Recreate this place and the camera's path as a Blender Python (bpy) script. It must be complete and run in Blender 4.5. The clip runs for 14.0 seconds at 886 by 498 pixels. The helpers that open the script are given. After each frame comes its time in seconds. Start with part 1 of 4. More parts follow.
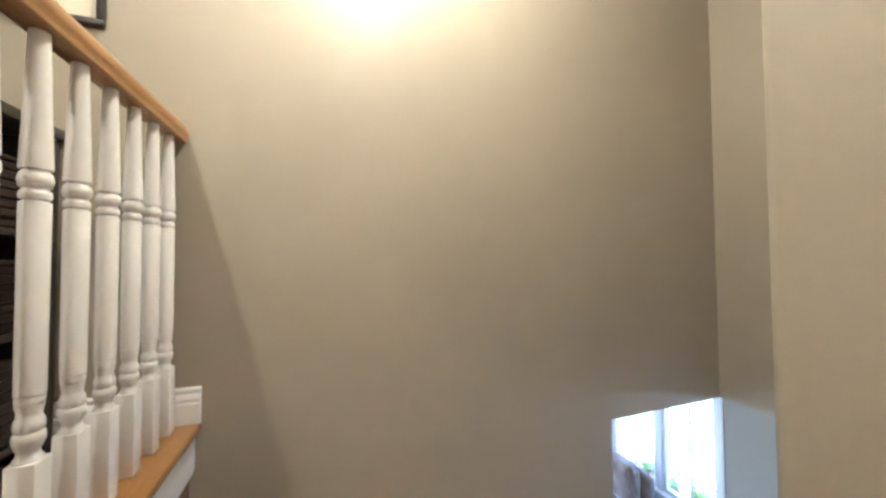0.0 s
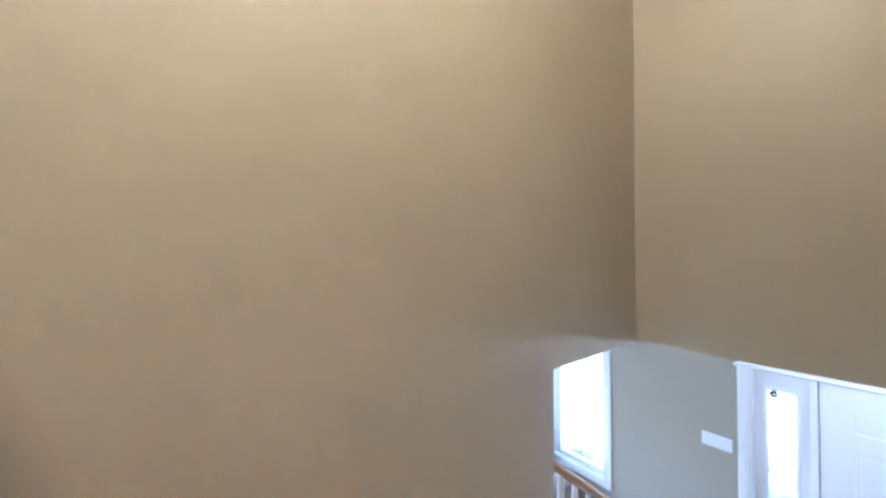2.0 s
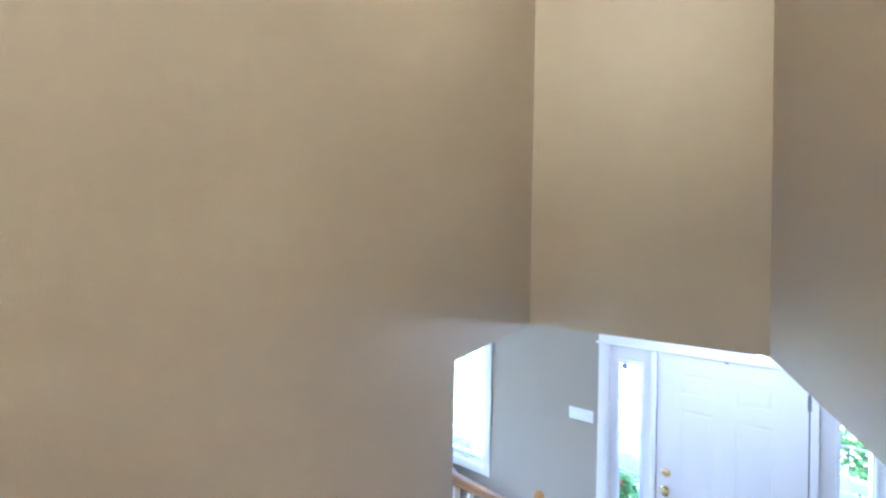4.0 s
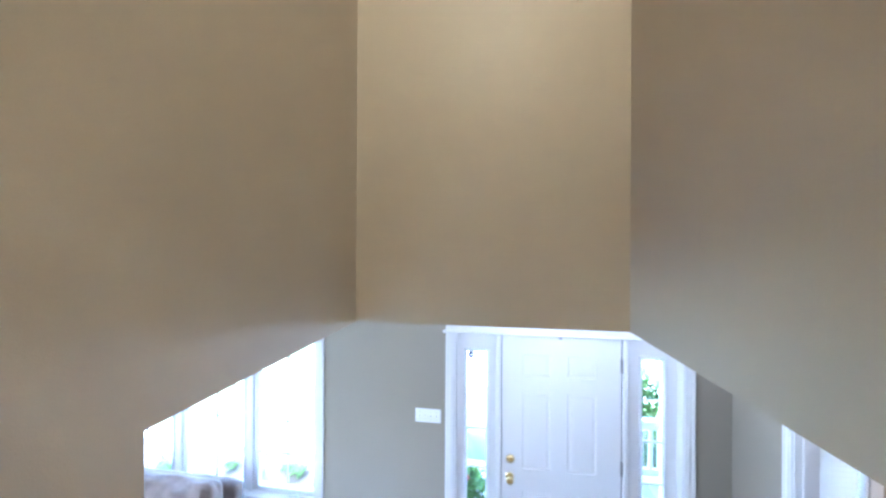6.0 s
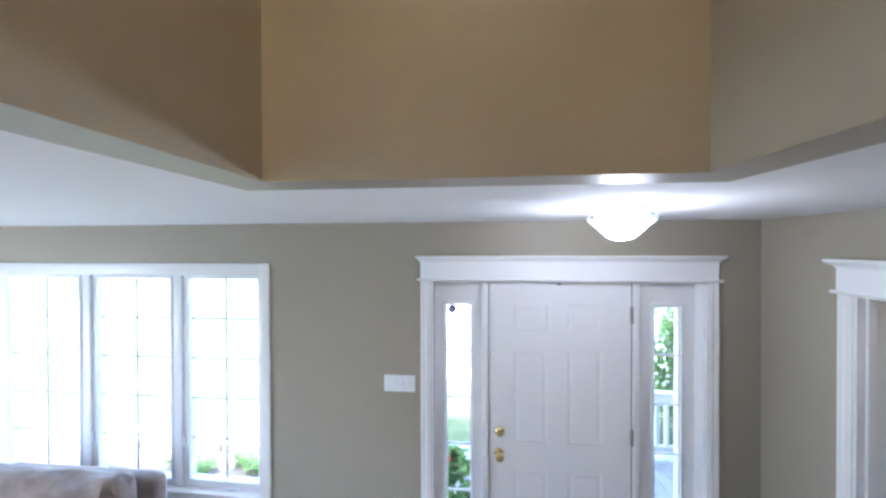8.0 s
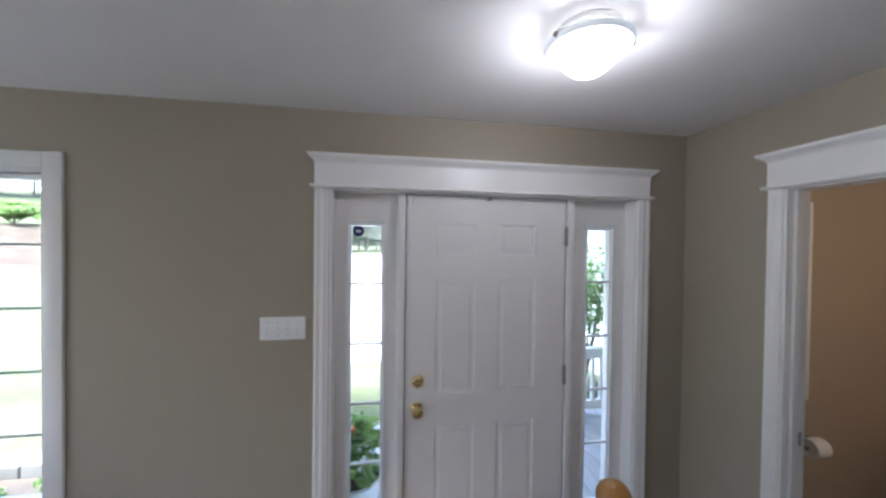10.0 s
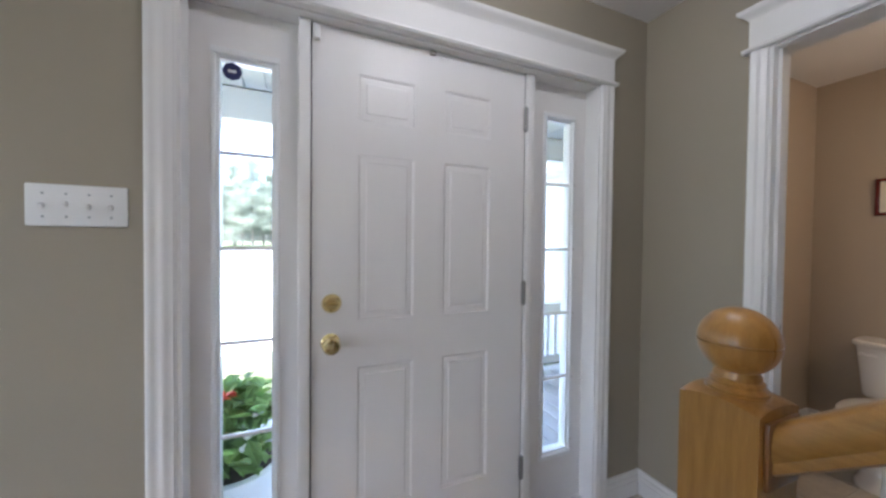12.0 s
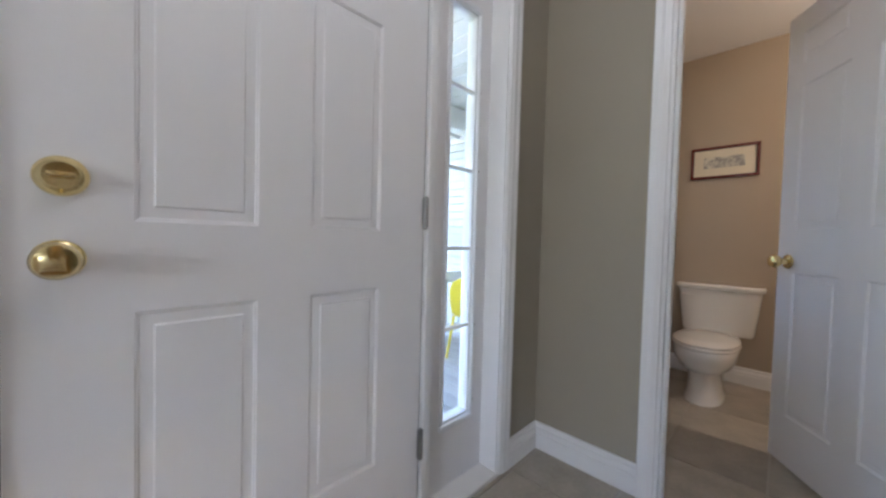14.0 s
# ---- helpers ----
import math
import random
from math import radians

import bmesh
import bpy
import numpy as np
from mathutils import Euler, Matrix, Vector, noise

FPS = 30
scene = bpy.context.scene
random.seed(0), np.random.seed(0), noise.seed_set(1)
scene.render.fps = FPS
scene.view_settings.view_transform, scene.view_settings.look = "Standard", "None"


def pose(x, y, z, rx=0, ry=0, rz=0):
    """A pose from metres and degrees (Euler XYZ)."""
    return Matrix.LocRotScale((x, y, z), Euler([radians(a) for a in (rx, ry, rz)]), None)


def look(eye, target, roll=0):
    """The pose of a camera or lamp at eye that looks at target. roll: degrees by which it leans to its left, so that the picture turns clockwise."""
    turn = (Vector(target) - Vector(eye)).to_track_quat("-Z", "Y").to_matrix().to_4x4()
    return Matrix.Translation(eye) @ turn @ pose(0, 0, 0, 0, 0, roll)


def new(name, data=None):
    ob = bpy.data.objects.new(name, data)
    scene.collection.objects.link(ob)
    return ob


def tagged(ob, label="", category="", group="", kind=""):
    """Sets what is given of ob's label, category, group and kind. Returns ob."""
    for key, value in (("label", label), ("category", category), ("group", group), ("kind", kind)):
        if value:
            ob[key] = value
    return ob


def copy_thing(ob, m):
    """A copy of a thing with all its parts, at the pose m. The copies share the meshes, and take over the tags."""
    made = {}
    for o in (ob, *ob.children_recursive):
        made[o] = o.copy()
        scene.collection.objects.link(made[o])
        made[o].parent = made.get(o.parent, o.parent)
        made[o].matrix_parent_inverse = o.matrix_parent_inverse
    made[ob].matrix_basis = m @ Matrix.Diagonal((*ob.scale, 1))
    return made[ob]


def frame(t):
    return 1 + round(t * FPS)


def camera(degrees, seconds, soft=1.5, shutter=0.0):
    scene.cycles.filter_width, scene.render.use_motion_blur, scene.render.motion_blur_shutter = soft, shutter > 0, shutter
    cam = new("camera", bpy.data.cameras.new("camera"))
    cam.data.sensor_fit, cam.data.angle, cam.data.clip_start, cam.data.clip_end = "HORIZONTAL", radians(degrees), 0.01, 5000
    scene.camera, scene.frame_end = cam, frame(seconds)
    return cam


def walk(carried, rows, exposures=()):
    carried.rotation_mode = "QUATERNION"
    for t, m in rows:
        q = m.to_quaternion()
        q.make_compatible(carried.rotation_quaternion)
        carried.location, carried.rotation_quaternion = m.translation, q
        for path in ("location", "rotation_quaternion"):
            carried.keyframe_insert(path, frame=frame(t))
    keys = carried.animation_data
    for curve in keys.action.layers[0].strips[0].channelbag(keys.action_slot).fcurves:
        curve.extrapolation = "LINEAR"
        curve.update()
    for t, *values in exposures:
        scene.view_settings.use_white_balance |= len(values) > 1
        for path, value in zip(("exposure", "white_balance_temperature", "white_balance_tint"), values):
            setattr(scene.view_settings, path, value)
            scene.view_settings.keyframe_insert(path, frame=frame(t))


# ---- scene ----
cam = camera(104.5, 14.0, soft=2.6)
PATH = [
    (0, (0.36, -3.655, 3.271), (-1.527, -2.995, 3.328), -0.4),
    (0.5, (0.235, -3.623, 3.232), (-1.624, -2.886, 3.257), 0.0),
    (1, (0.093, -3.627, 3.112), (-1.695, -2.732, 3.15), 0.1),
    (1.5, (0.008, -3.63, 3.05), (-1.678, -2.554, 3.075), 0.2),
    (2, (-0.106, -3.593, 2.956), (-1.697, -2.382, 2.989), -0.0),
    (2.5, (-0.184, -3.492, 2.891), (-1.67, -2.153, 2.913), 0.1),
    (4.8, (-0.503, -3.132, 2.783), (-1.282, -1.29, 2.797), 0.5),
    (5, (-0.518, -3.046, 2.766), (-1.202, -1.167, 2.773), 0.1),
    (5.5, (-0.492, -2.868, 2.763), (-0.937, -0.918, 2.767), 0.0),
    (6, (-0.505, -2.713, 2.724), (-0.803, -0.735, 2.726), 0.3),
    (6.5, (-0.539, -2.612, 2.621), (-0.8, -0.63, 2.618), 0.7),
    (7, (-0.531, -2.468, 2.515), (-0.766, -0.482, 2.506), 0.2),
    (9.3, (-0.541, -1.926, 1.992), (-0.472, 0.072, 1.965), 0.6),
    (9.5, (-0.538, -1.876, 1.95), (-0.392, 0.118, 1.916), 0.7),
    (10, (-0.546, -1.739, 1.798), (-0.218, 0.233, 1.771), 0.7),
    (10.5, (-0.537, -1.603, 1.686), (-0.106, 0.349, 1.646), 0.7),
    (11, (-0.534, -1.491, 1.549), (0.082, 0.411, 1.508), 0.7),
    (11.5, (-0.515, -1.381, 1.405), (0.232, 0.474, 1.372), 0.5),
    (12, (-0.493, -1.233, 1.301), (0.295, 0.605, 1.262), 0.6),
    (12.5, (-0.492, -1.078, 1.207), (0.389, 0.717, 1.164), 0.6),
    (13, (-0.453, -0.975, 1.105), (0.483, 0.791, 1.048), 0.7),
    (13.5, (-0.396, -0.907, 1.033), (0.695, 0.767, 0.971), 0.8),
    (14, (-0.335, -0.825, 0.991), (1.086, 0.581, 0.934), 1.5),
]
walk(cam, [(t, look(e, g, r)) for t, e, g, r in PATH],
     [(0, 4.8, 4550, 12), (2.7, 5.2, 4480, 12), (5, 5.27, 4450, 12), (7.2, 5.13, 4880, 12), (9.3, 3.58, 5580, 15), (11, 3.87, 5720, 15), (12.5, 4.1, 5790, 14), (14, 4.12, 5800, 14)])

# ---------- world and light ----------
world = bpy.data.worlds.new("sky_world")
scene.world = world
world.use_nodes = True
wn = world.node_tree
wn.nodes.clear()
sky = wn.nodes.new("ShaderNodeTexSky")
sky.sky_type = "NISHITA"
sky.sun_disc = False
sky.sun_elevation = radians(68)
sky.sun_rotation = radians(220)
sky.air_density, sky.dust_density = 1.0, 4.0
wbg = wn.nodes.new("ShaderNodeBackground")
wbg.inputs["Strength"].default_value = 0.15
wout = wn.nodes.new("ShaderNodeOutputWorld")
wn.links.new(sky.outputs[0], wbg.inputs[0])
wn.links.new(wbg.outputs[0], wout.inputs[0])

sun = bpy.data.lights.new("sun", "SUN")
sun.energy, sun.angle, sun.color = 1.5, radians(10), (1.0, 0.98, 0.95)
sun_ob = new("sun", sun)
sun_ob.matrix_world = look((-10, -12, 40), (0, 0, 0))


def bulb(name, place, watts, radius, colour):
    lamp = bpy.data.lights.new(name, "POINT")
    lamp.energy, lamp.shadow_soft_size, lamp.color = watts, radius, colour
    ob = new(name, lamp)
    ob.location = place
    return ob


WARM = (1.0, 0.745, 0.40)
bulb("stair_bulb", (-0.5, -3.42, 4.93), 3.6, 0.02, WARM)
bulb("hall_bulb", (1.0, -4.42, 4.93), 3.2, 0.03, WARM)
bulb("foyer_bulb", (0.045, -0.79, 2.33), 0.58, 0.04, (1.0, 0.95, 0.9))
bulb("powder_bulb", (2.05, -1.5, 2.0), 1.05, 0.05, (1.0, 0.8, 0.58))


def fill_lamp(name, place, target, w, h, watts):
    """Added fill lamp, standing in for sky light at an assumed, unseen opening."""
    lamp = bpy.data.lights.new(name, "AREA")
    lamp.shape, lamp.size, lamp.size_y = "RECTANGLE", w, h
    lamp.energy, lamp.color = watts, (0.88, 0.93, 1.0)
    ob = new(name, lamp)
    ob.matrix_world = look(place, target)


fill_lamp("west_fill_light", (-6.02, -2.4, 1.35), (0, -2.4, 1.35), 2.2, 1.4, 2.4)
fill_lamp("south_fill_light", (-3.4, -5.02, 1.5), (-3.4, 0, 1.5), 1.0, 1.2, 0.2)

# ---------- materials ----------
def material(name, colour, rough=0.6, metal=0.0, scale=8.0, vary=0.06, bump=0.02, fine=220.0, second=None, mix_at=(0.45, 0.65), spec=0.5, stretch=(1, 1, 1), coat=0.0):
    """Principled paint, plaster, metal or wood with large stains, fine grain and relief."""
    m = bpy.data.materials.new(name)
    m.use_nodes = True
    nt = m.node_tree
    b = nt.nodes["Principled BSDF"]
    b.inputs["Roughness"].default_value = rough
    b.inputs["Metallic"].default_value = metal
    b.inputs["Specular IOR Level"].default_value = spec
    b.inputs["Coat Weight"].default_value = coat
    co = nt.nodes.new("ShaderNodeTexCoord")
    mp = nt.nodes.new("ShaderNodeMapping")
    mp.inputs["Scale"].default_value = stretch
    nt.links.new(co.outputs["Object"], mp.inputs["Vector"])
    big = nt.nodes.new("ShaderNodeTexNoise")
    big.inputs["Scale"].default_value = scale
    big.inputs["Detail"].default_value = 5
    nt.links.new(mp.outputs[0], big.inputs["Vector"])
    small = nt.nodes.new("ShaderNodeTexNoise")
    small.inputs["Scale"].default_value = fine
    small.inputs["Detail"].default_value = 3
    nt.links.new(mp.outputs[0], small.inputs["Vector"])
    ramp = nt.nodes.new("ShaderNodeValToRGB")
    c2 = second or tuple(max(0.0, c * (1 - 2 * vary)) for c in colour)
    ramp.color_ramp.elements[0].position, ramp.color_ramp.elements[1].position = mix_at if second else (0.25, 0.75)
    ramp.color_ramp.elements[0].color = (*c2, 1)
    ramp.color_ramp.elements[1].color = (*colour, 1)
    nt.links.new(big.outputs["Fac"], ramp.inputs[0])
    grain = nt.nodes.new("ShaderNodeMix")
    grain.data_type, grain.blend_type = "RGBA", "OVERLAY"
    grain.inputs[0].default_value = min(1.0, vary * 1.5)
    nt.links.new(ramp.outputs[0], grain.inputs[6])
    nt.links.new(small.outputs["Fac"], grain.inputs[7])
    nt.links.new(grain.outputs[2], b.inputs["Base Color"])
    bp = nt.nodes.new("ShaderNodeBump")
    bp.inputs["Strength"].default_value = min(1.0, bump * 10)
    bp.inputs["Distance"].default_value = 0.002
    nt.links.new(small.outputs["Fac"], bp.inputs["Height"])
    nt.links.new(bp.outputs[0], b.inputs["Normal"])
    rr = nt.nodes.new("ShaderNodeMapRange")
    rr.inputs["To Min"].default_value, rr.inputs["To Max"].default_value = max(0.02, rough - 0.06), min(1, rough + 0.06)
    nt.links.new(big.outputs["Fac"], rr.inputs["Value"])
    nt.links.new(rr.outputs[0], b.inputs["Roughness"])
    return m


def wood(name, light, dark, rough=0.35, along=(1, 1, 12), coat=0.3):
    """Oiled or lacquered wood with grain lines; 'along' is small on the grain's axis."""
    m = material(name, light, rough, 0, 14.0, 0.12, 0.02, 90.0, dark, (0.35, 0.7), 0.5, along, coat)
    return m


def per_piece(m, amount=0.08):
    """Lets each object of this material differ a little in lightness."""
    nt = m.node_tree
    b = nt.nodes["Principled BSDF"]
    src = b.inputs["Base Color"].links[0].from_socket
    info = nt.nodes.new("ShaderNodeObjectInfo")
    hs = nt.nodes.new("ShaderNodeHueSaturation")
    mr = nt.nodes.new("ShaderNodeMapRange")
    mr.inputs["To Min"].default_value, mr.inputs["To Max"].default_value = 1 - amount, 1 + amount
    nt.links.new(info.outputs["Random"], mr.inputs["Value"])
    nt.links.new(mr.outputs[0], hs.inputs["Value"])
    nt.links.new(src, hs.inputs["Color"])
    nt.links.new(hs.outputs[0], b.inputs["Base Color"])
    return m


def per_island(m, amount=0.3):
    nt = m.node_tree
    b = nt.nodes["Principled BSDF"]
    src = b.inputs["Base Color"].links[0].from_socket
    info = nt.nodes.new("ShaderNodeNewGeometry")
    hs = nt.nodes.new("ShaderNodeHueSaturation")
    mr = nt.nodes.new("ShaderNodeMapRange")
    mr.inputs["To Min"].default_value, mr.inputs["To Max"].default_value = 1 - amount, 1 + amount
    nt.links.new(info.outputs["Random Per Island"], mr.inputs["Value"])
    nt.links.new(mr.outputs[0], hs.inputs["Value"])
    nt.links.new(src, hs.inputs["Color"])
    nt.links.new(hs.outputs[0], b.inputs["Base Color"])
    return m


def leafy(m, amount=0.35):
    """Leaves that let some light through, each a little different."""
    per_island(m, amount)
    nt = m.node_tree
    b = nt.nodes["Principled BSDF"]
    tr = nt.nodes.new("ShaderNodeBsdfTranslucent")
    nt.links.new(b.inputs["Base Color"].links[0].from_socket, tr.inputs[0])
    mx = nt.nodes.new("ShaderNodeMixShader")
    mx.inputs[0].default_value = 0.55
    nt.links.new(b.outputs[0], mx.inputs[1])
    nt.links.new(tr.outputs[0], mx.inputs[2])
    nt.links.new(mx.outputs[0], nt.nodes["Material Output"].inputs[0])
    return m


def glass_material(name="window_glass"):
    m = bpy.data.materials.new(name)
    m.use_nodes = True
    nt = m.node_tree
    nt.nodes.clear()
    out = nt.nodes.new("ShaderNodeOutputMaterial")
    tr = nt.nodes.new("ShaderNodeBsdfTransparent")
    tr.inputs[0].default_value = (0.96, 0.985, 0.975, 1)
    gl = nt.nodes.new("ShaderNodeBsdfGlossy")
    gl.inputs["Roughness"].default_value = 0.02
    lw = nt.nodes.new("ShaderNodeLayerWeight")
    lw.inputs[0].default_value = 0.5
    pw = nt.nodes.new("ShaderNodeMath")
    pw.operation = "POWER"
    pw.inputs[1].default_value = 5
    fr = nt.nodes.new("ShaderNodeMapRange")
    fr.inputs["To Min"].default_value, fr.inputs["To Max"].default_value = 0.025, 0.9
    nt.links.new(lw.outputs["Facing"], pw.inputs[0])
    nt.links.new(pw.outputs[0], fr.inputs["Value"])
    mx = nt.nodes.new("ShaderNodeMixShader")
    nt.links.new(fr.outputs[0], mx.inputs[0])
    nt.links.new(tr.outputs[0], mx.inputs[1])
    nt.links.new(gl.outputs[0], mx.inputs[2])
    nt.links.new(mx.outputs[0], out.inputs[0])
    return m


def glowing(name, colour, strength):
    m = bpy.data.materials.new(name)
    m.use_nodes = True
    b = m.node_tree.nodes["Principled BSDF"]
    b.inputs["Base Color"].default_value = (0.9, 0.9, 0.88, 1)
    b.inputs["Roughness"].default_value = 0.25
    b.inputs["Emission Color"].default_value = (*colour, 1)
    b.inputs["Emission Strength"].default_value = strength
    return m


GREIGE = material("greige_wall_paint", (0.365, 0.323, 0.252), 0.5, 0, 1.3, 0.03, 0.016, 420, spec=0.4)
TAN = material("tan_wall_paint", (0.42, 0.345, 0.262), 0.45, 0, 1.3, 0.02, 0.012, 420, spec=0.4)
CEIL = material("ceiling_paint", (0.82, 0.81, 0.81), 0.9, 0, 1.5, 0.015, 0.03, 300, spec=0.2)
WHITE = material("white_gloss_trim", (0.84, 0.83, 0.82), 0.32, 0, 3, 0.015, 0.006, 150)
DOORW = material("white_door_paint", (0.84, 0.825, 0.82), 0.38, 0, 3, 0.015, 0.01, 160, stretch=(3, 1, 0.3))
VINYL = material("white_vinyl", (0.84, 0.85, 0.86), 0.3, 0, 4, 0.01, 0.004, 150)
OAK = wood("oak_wood", (0.385, 0.203, 0.049), (0.3, 0.148, 0.033), 0.3, (9, 9, 0.7))
OAK_X = wood("oak_wood_lengthwise", (0.385, 0.203, 0.049), (0.3, 0.148, 0.033), 0.3, (0.7, 9, 9))
OAK_Y = wood("oak_wood_along_stairs", (0.385, 0.203, 0.049), (0.3, 0.148, 0.033), 0.3, (9, 0.9, 9))
OAK_DARK = wood("dark_stained_oak", (0.22, 0.10, 0.03), (0.15, 0.065, 0.02), 0.35, (9, 9, 0.7))
HALLFLOOR = wood("dark_red_floor_boards", (0.2, 0.07, 0.035), (0.13, 0.04, 0.02), 0.3, (0.8, 9, 9))
BRASS = material("polished_brass", (0.86, 0.71, 0.36), 0.14, 1.0, 30, 0.05, 0.004, 300)
STEEL = material("brushed_nickel", (0.42, 0.41, 0.39), 0.3, 1.0, 30, 0.05, 0.01, 300)
NICKEL = material("worn_nickel", (0.3, 0.295, 0.285), 0.42, 1.0, 20, 0.05, 0.01, 200)
BRONZE = material("bronzed_metal", (0.3, 0.25, 0.2), 0.3, 1.0, 30, 0.05, 0.01, 300)
PORCELAIN = material("white_porcelain", (0.80, 0.76, 0.70), 0.12, 0, 3, 0.01, 0.0, 100, coat=0.5)
TILE = per_piece(material("beige_stone_tile", (0.45, 0.40, 0.33), 0.4, 0, 7, 0.1, 0.02, 60, (0.34, 0.30, 0.24), (0.3, 0.7)), 0.09)
GROUT = material("tile_grout", (0.5, 0.47, 0.42), 0.9, 0, 30, 0.06, 0.05, 300)
BLACKWOOD = wood("black_brown_wood", (0.022, 0.014, 0.011), (0.012, 0.008, 0.007), 0.3, (0.8, 9, 9))
PAPER = material("cream_paper", (0.72, 0.66, 0.52), 0.8, 0, 6, 0.03, 0.01, 200)
PRINT = material("faded_engraving", (0.66, 0.62, 0.52), 0.8, 0, 24, 0.2, 0.0, 120, (0.3, 0.28, 0.26), (0.42, 0.6))
MAHOGANY = wood("dark_red_frame_wood", (0.15, 0.024, 0.018), (0.09, 0.014, 0.012), 0.25, (4, 4, 4))
SOFA = material("taupe_suede", (0.26, 0.195, 0.155), 0.95, 0, 9, 0.14, 0.06, 380, (0.16, 0.115, 0.09), (0.35, 0.65), spec=0.15)
SOFA.node_tree.nodes["Principled BSDF"].inputs["Sheen Weight"].default_value = 0.5
# Unseen floor, kept pale so that it bounces light up the stairwell.
BOUNCE_FLOOR = material("beige_bounce_floor", (0.6, 0.55, 0.48), 0.95, 0, 5, 0.06, 0.2, 260, spec=0.1)
# White window grilles greyed to look backlit; the switch screws share this grey.
MUNTIN = material("backlit_grille_and_screw_grey", (0.42, 0.45, 0.48), 0.5, 0, 6, 0.03, 0.0, 150)
CLEAR = glass_material()
RUBBER = material("grey_weatherstrip", (0.12, 0.12, 0.12), 0.8, 0, 10, 0.05, 0.01)
SLAT = material("white_blind_slat", (0.8, 0.8, 0.78), 0.45, 0, 10, 0.02, 0.01)
GLASSRIM = glowing("frosted_glass_rim", (0.9, 1.0, 1.0), 0.03)
FROST = glowing("lit_frosted_glass", (1.0, 0.98, 0.96), 0.42)
WARMGLASS = glowing("lit_warm_glass", WARM, 0.25)
TISSUE = material("toilet_tissue", (0.85, 0.83, 0.8), 0.95, 0, 30, 0.02, 0.04, 300)
BLUE = material("navy_sticker", (0.02, 0.025, 0.12), 0.4, 0, 30, 0.02, 0.0)
# outdoors
GRASS = material("lawn", (0.1, 0.1, 0.062), 0.95, 0, 0.9, 0.4, 0.1, 9, (0.07, 0.092, 0.042), (0.35, 0.62), spec=0.1, stretch=(1, 1, 4))
BANK = material("bare_bank_soil", (0.072, 0.057, 0.044), 0.95, 0, 0.9, 0.45, 0.2, 5, (0.1, 0.088, 0.066), (0.42, 0.58), spec=0.1, stretch=(1, 1, 3))
ROADM = material("pale_gravel_drive", (0.55, 0.53, 0.5), 0.95, 0, 3, 0.08, 0.08, 60)
DECK = per_piece(material("weathered_grey_deck", (0.42, 0.42, 0.43), 0.75, 0, 6, 0.1, 0.03, 70, stretch=(8, 0.7, 8)), 0.08)
SIDING = per_piece(material("pale_grey_siding", (0.6, 0.625, 0.645), 0.5, 0, 3, 0.03, 0.01, 90), 0.02)
PORCHW = material("white_porch_paint", (0.82, 0.83, 0.83), 0.4, 0, 3, 0.02, 0.01, 90)
LEAF = leafy(material("green_leaf", (0.28, 0.43, 0.14), 0.5, 0, 20, 0.12, 0.02, 90), 0.35)
# Paler than conifer needles are: distance haze and glare put into the colour.
LEAF_HAZED = leafy(material("hazed_conifer_leaf", (0.34, 0.38, 0.31), 0.7, 0, 10, 0.12, 0.02, 90), 0.4)
BARK = material("bark", (0.24, 0.2, 0.17), 0.95, 0, 12, 0.2, 0.1, 60, stretch=(6, 6, 1))
REDPETAL = material("orange_red_petal", (0.75, 0.1, 0.035), 0.5, 0, 20, 0.1, 0.01)
WHITEPETAL = material("white_petal", (0.85, 0.85, 0.82), 0.5, 0, 20, 0.03, 0.01)
PURPLE = material("purple_petal", (0.25, 0.2, 0.7), 0.5, 0, 20, 0.1, 0.01)
STONE = per_piece(material("grey_edging_stone", (0.24, 0.235, 0.22), 0.9, 0, 8, 0.12, 0.1, 60), 0.12)
SOIL = material("dark_soil", (0.05, 0.035, 0.025), 0.95, 0, 12, 0.2, 0.2, 80)
MULCH = material("sandy_mulch", (0.13, 0.105, 0.08), 0.95, 0, 9, 0.2, 0.2, 70)
YELLOW = material("yellow_plastic", (0.75, 0.6, 0.03), 0.4, 0, 10, 0.04, 0.01)
ROOF = material("dark_roof_shingle", (0.1, 0.1, 0.1), 0.9, 0, 6, 0.15, 0.1, 60)


# ---------- building helpers ----------
def mesh_of(name, bm):
    me = bpy.data.meshes.new(name)
    bm.normal_update()
    bm.to_mesh(me)
    bm.free()
    return me


def shade(ob, angle=40):
    for p in ob.data.polygons:
        p.use_smooth = True
    ob.data.set_sharp_from_angle(angle=radians(angle))
    return ob


def part(name, bm, mat, parent=None, label="", smooth=True):
    ob = new(name, mesh_of(name, bm))
    ob.data.materials.append(mat)
    if smooth:
        shade(ob)
    if parent is not None:
        ob.parent = parent
        ob.matrix_parent_inverse = parent.matrix_world.inverted()
    if label:
        tagged(ob, label)
    return ob


def thing(name, place, label, category, group="", kind=""):
    ob = new(name)
    ob.empty_display_size = 0.05
    ob.location = place
    bpy.context.view_layer.update()
    return tagged(ob, label, category, group, kind)


def box(bm, x0, y0, z0, x1, y1, z1, bevel=0.0, seg=2):
    x0, x1, y0, y1, z0, z1 = min(x0, x1), max(x0, x1), min(y0, y1), max(y0, y1), min(z0, z1), max(z0, z1)
    m = Matrix.LocRotScale(((x0 + x1) / 2, (y0 + y1) / 2, (z0 + z1) / 2), None, (x1 - x0, y1 - y0, z1 - z0))
    made = bmesh.ops.create_cube(bm, size=1, matrix=m)["verts"]
    if bevel:
        edges = list({e for v in made for e in v.link_edges})
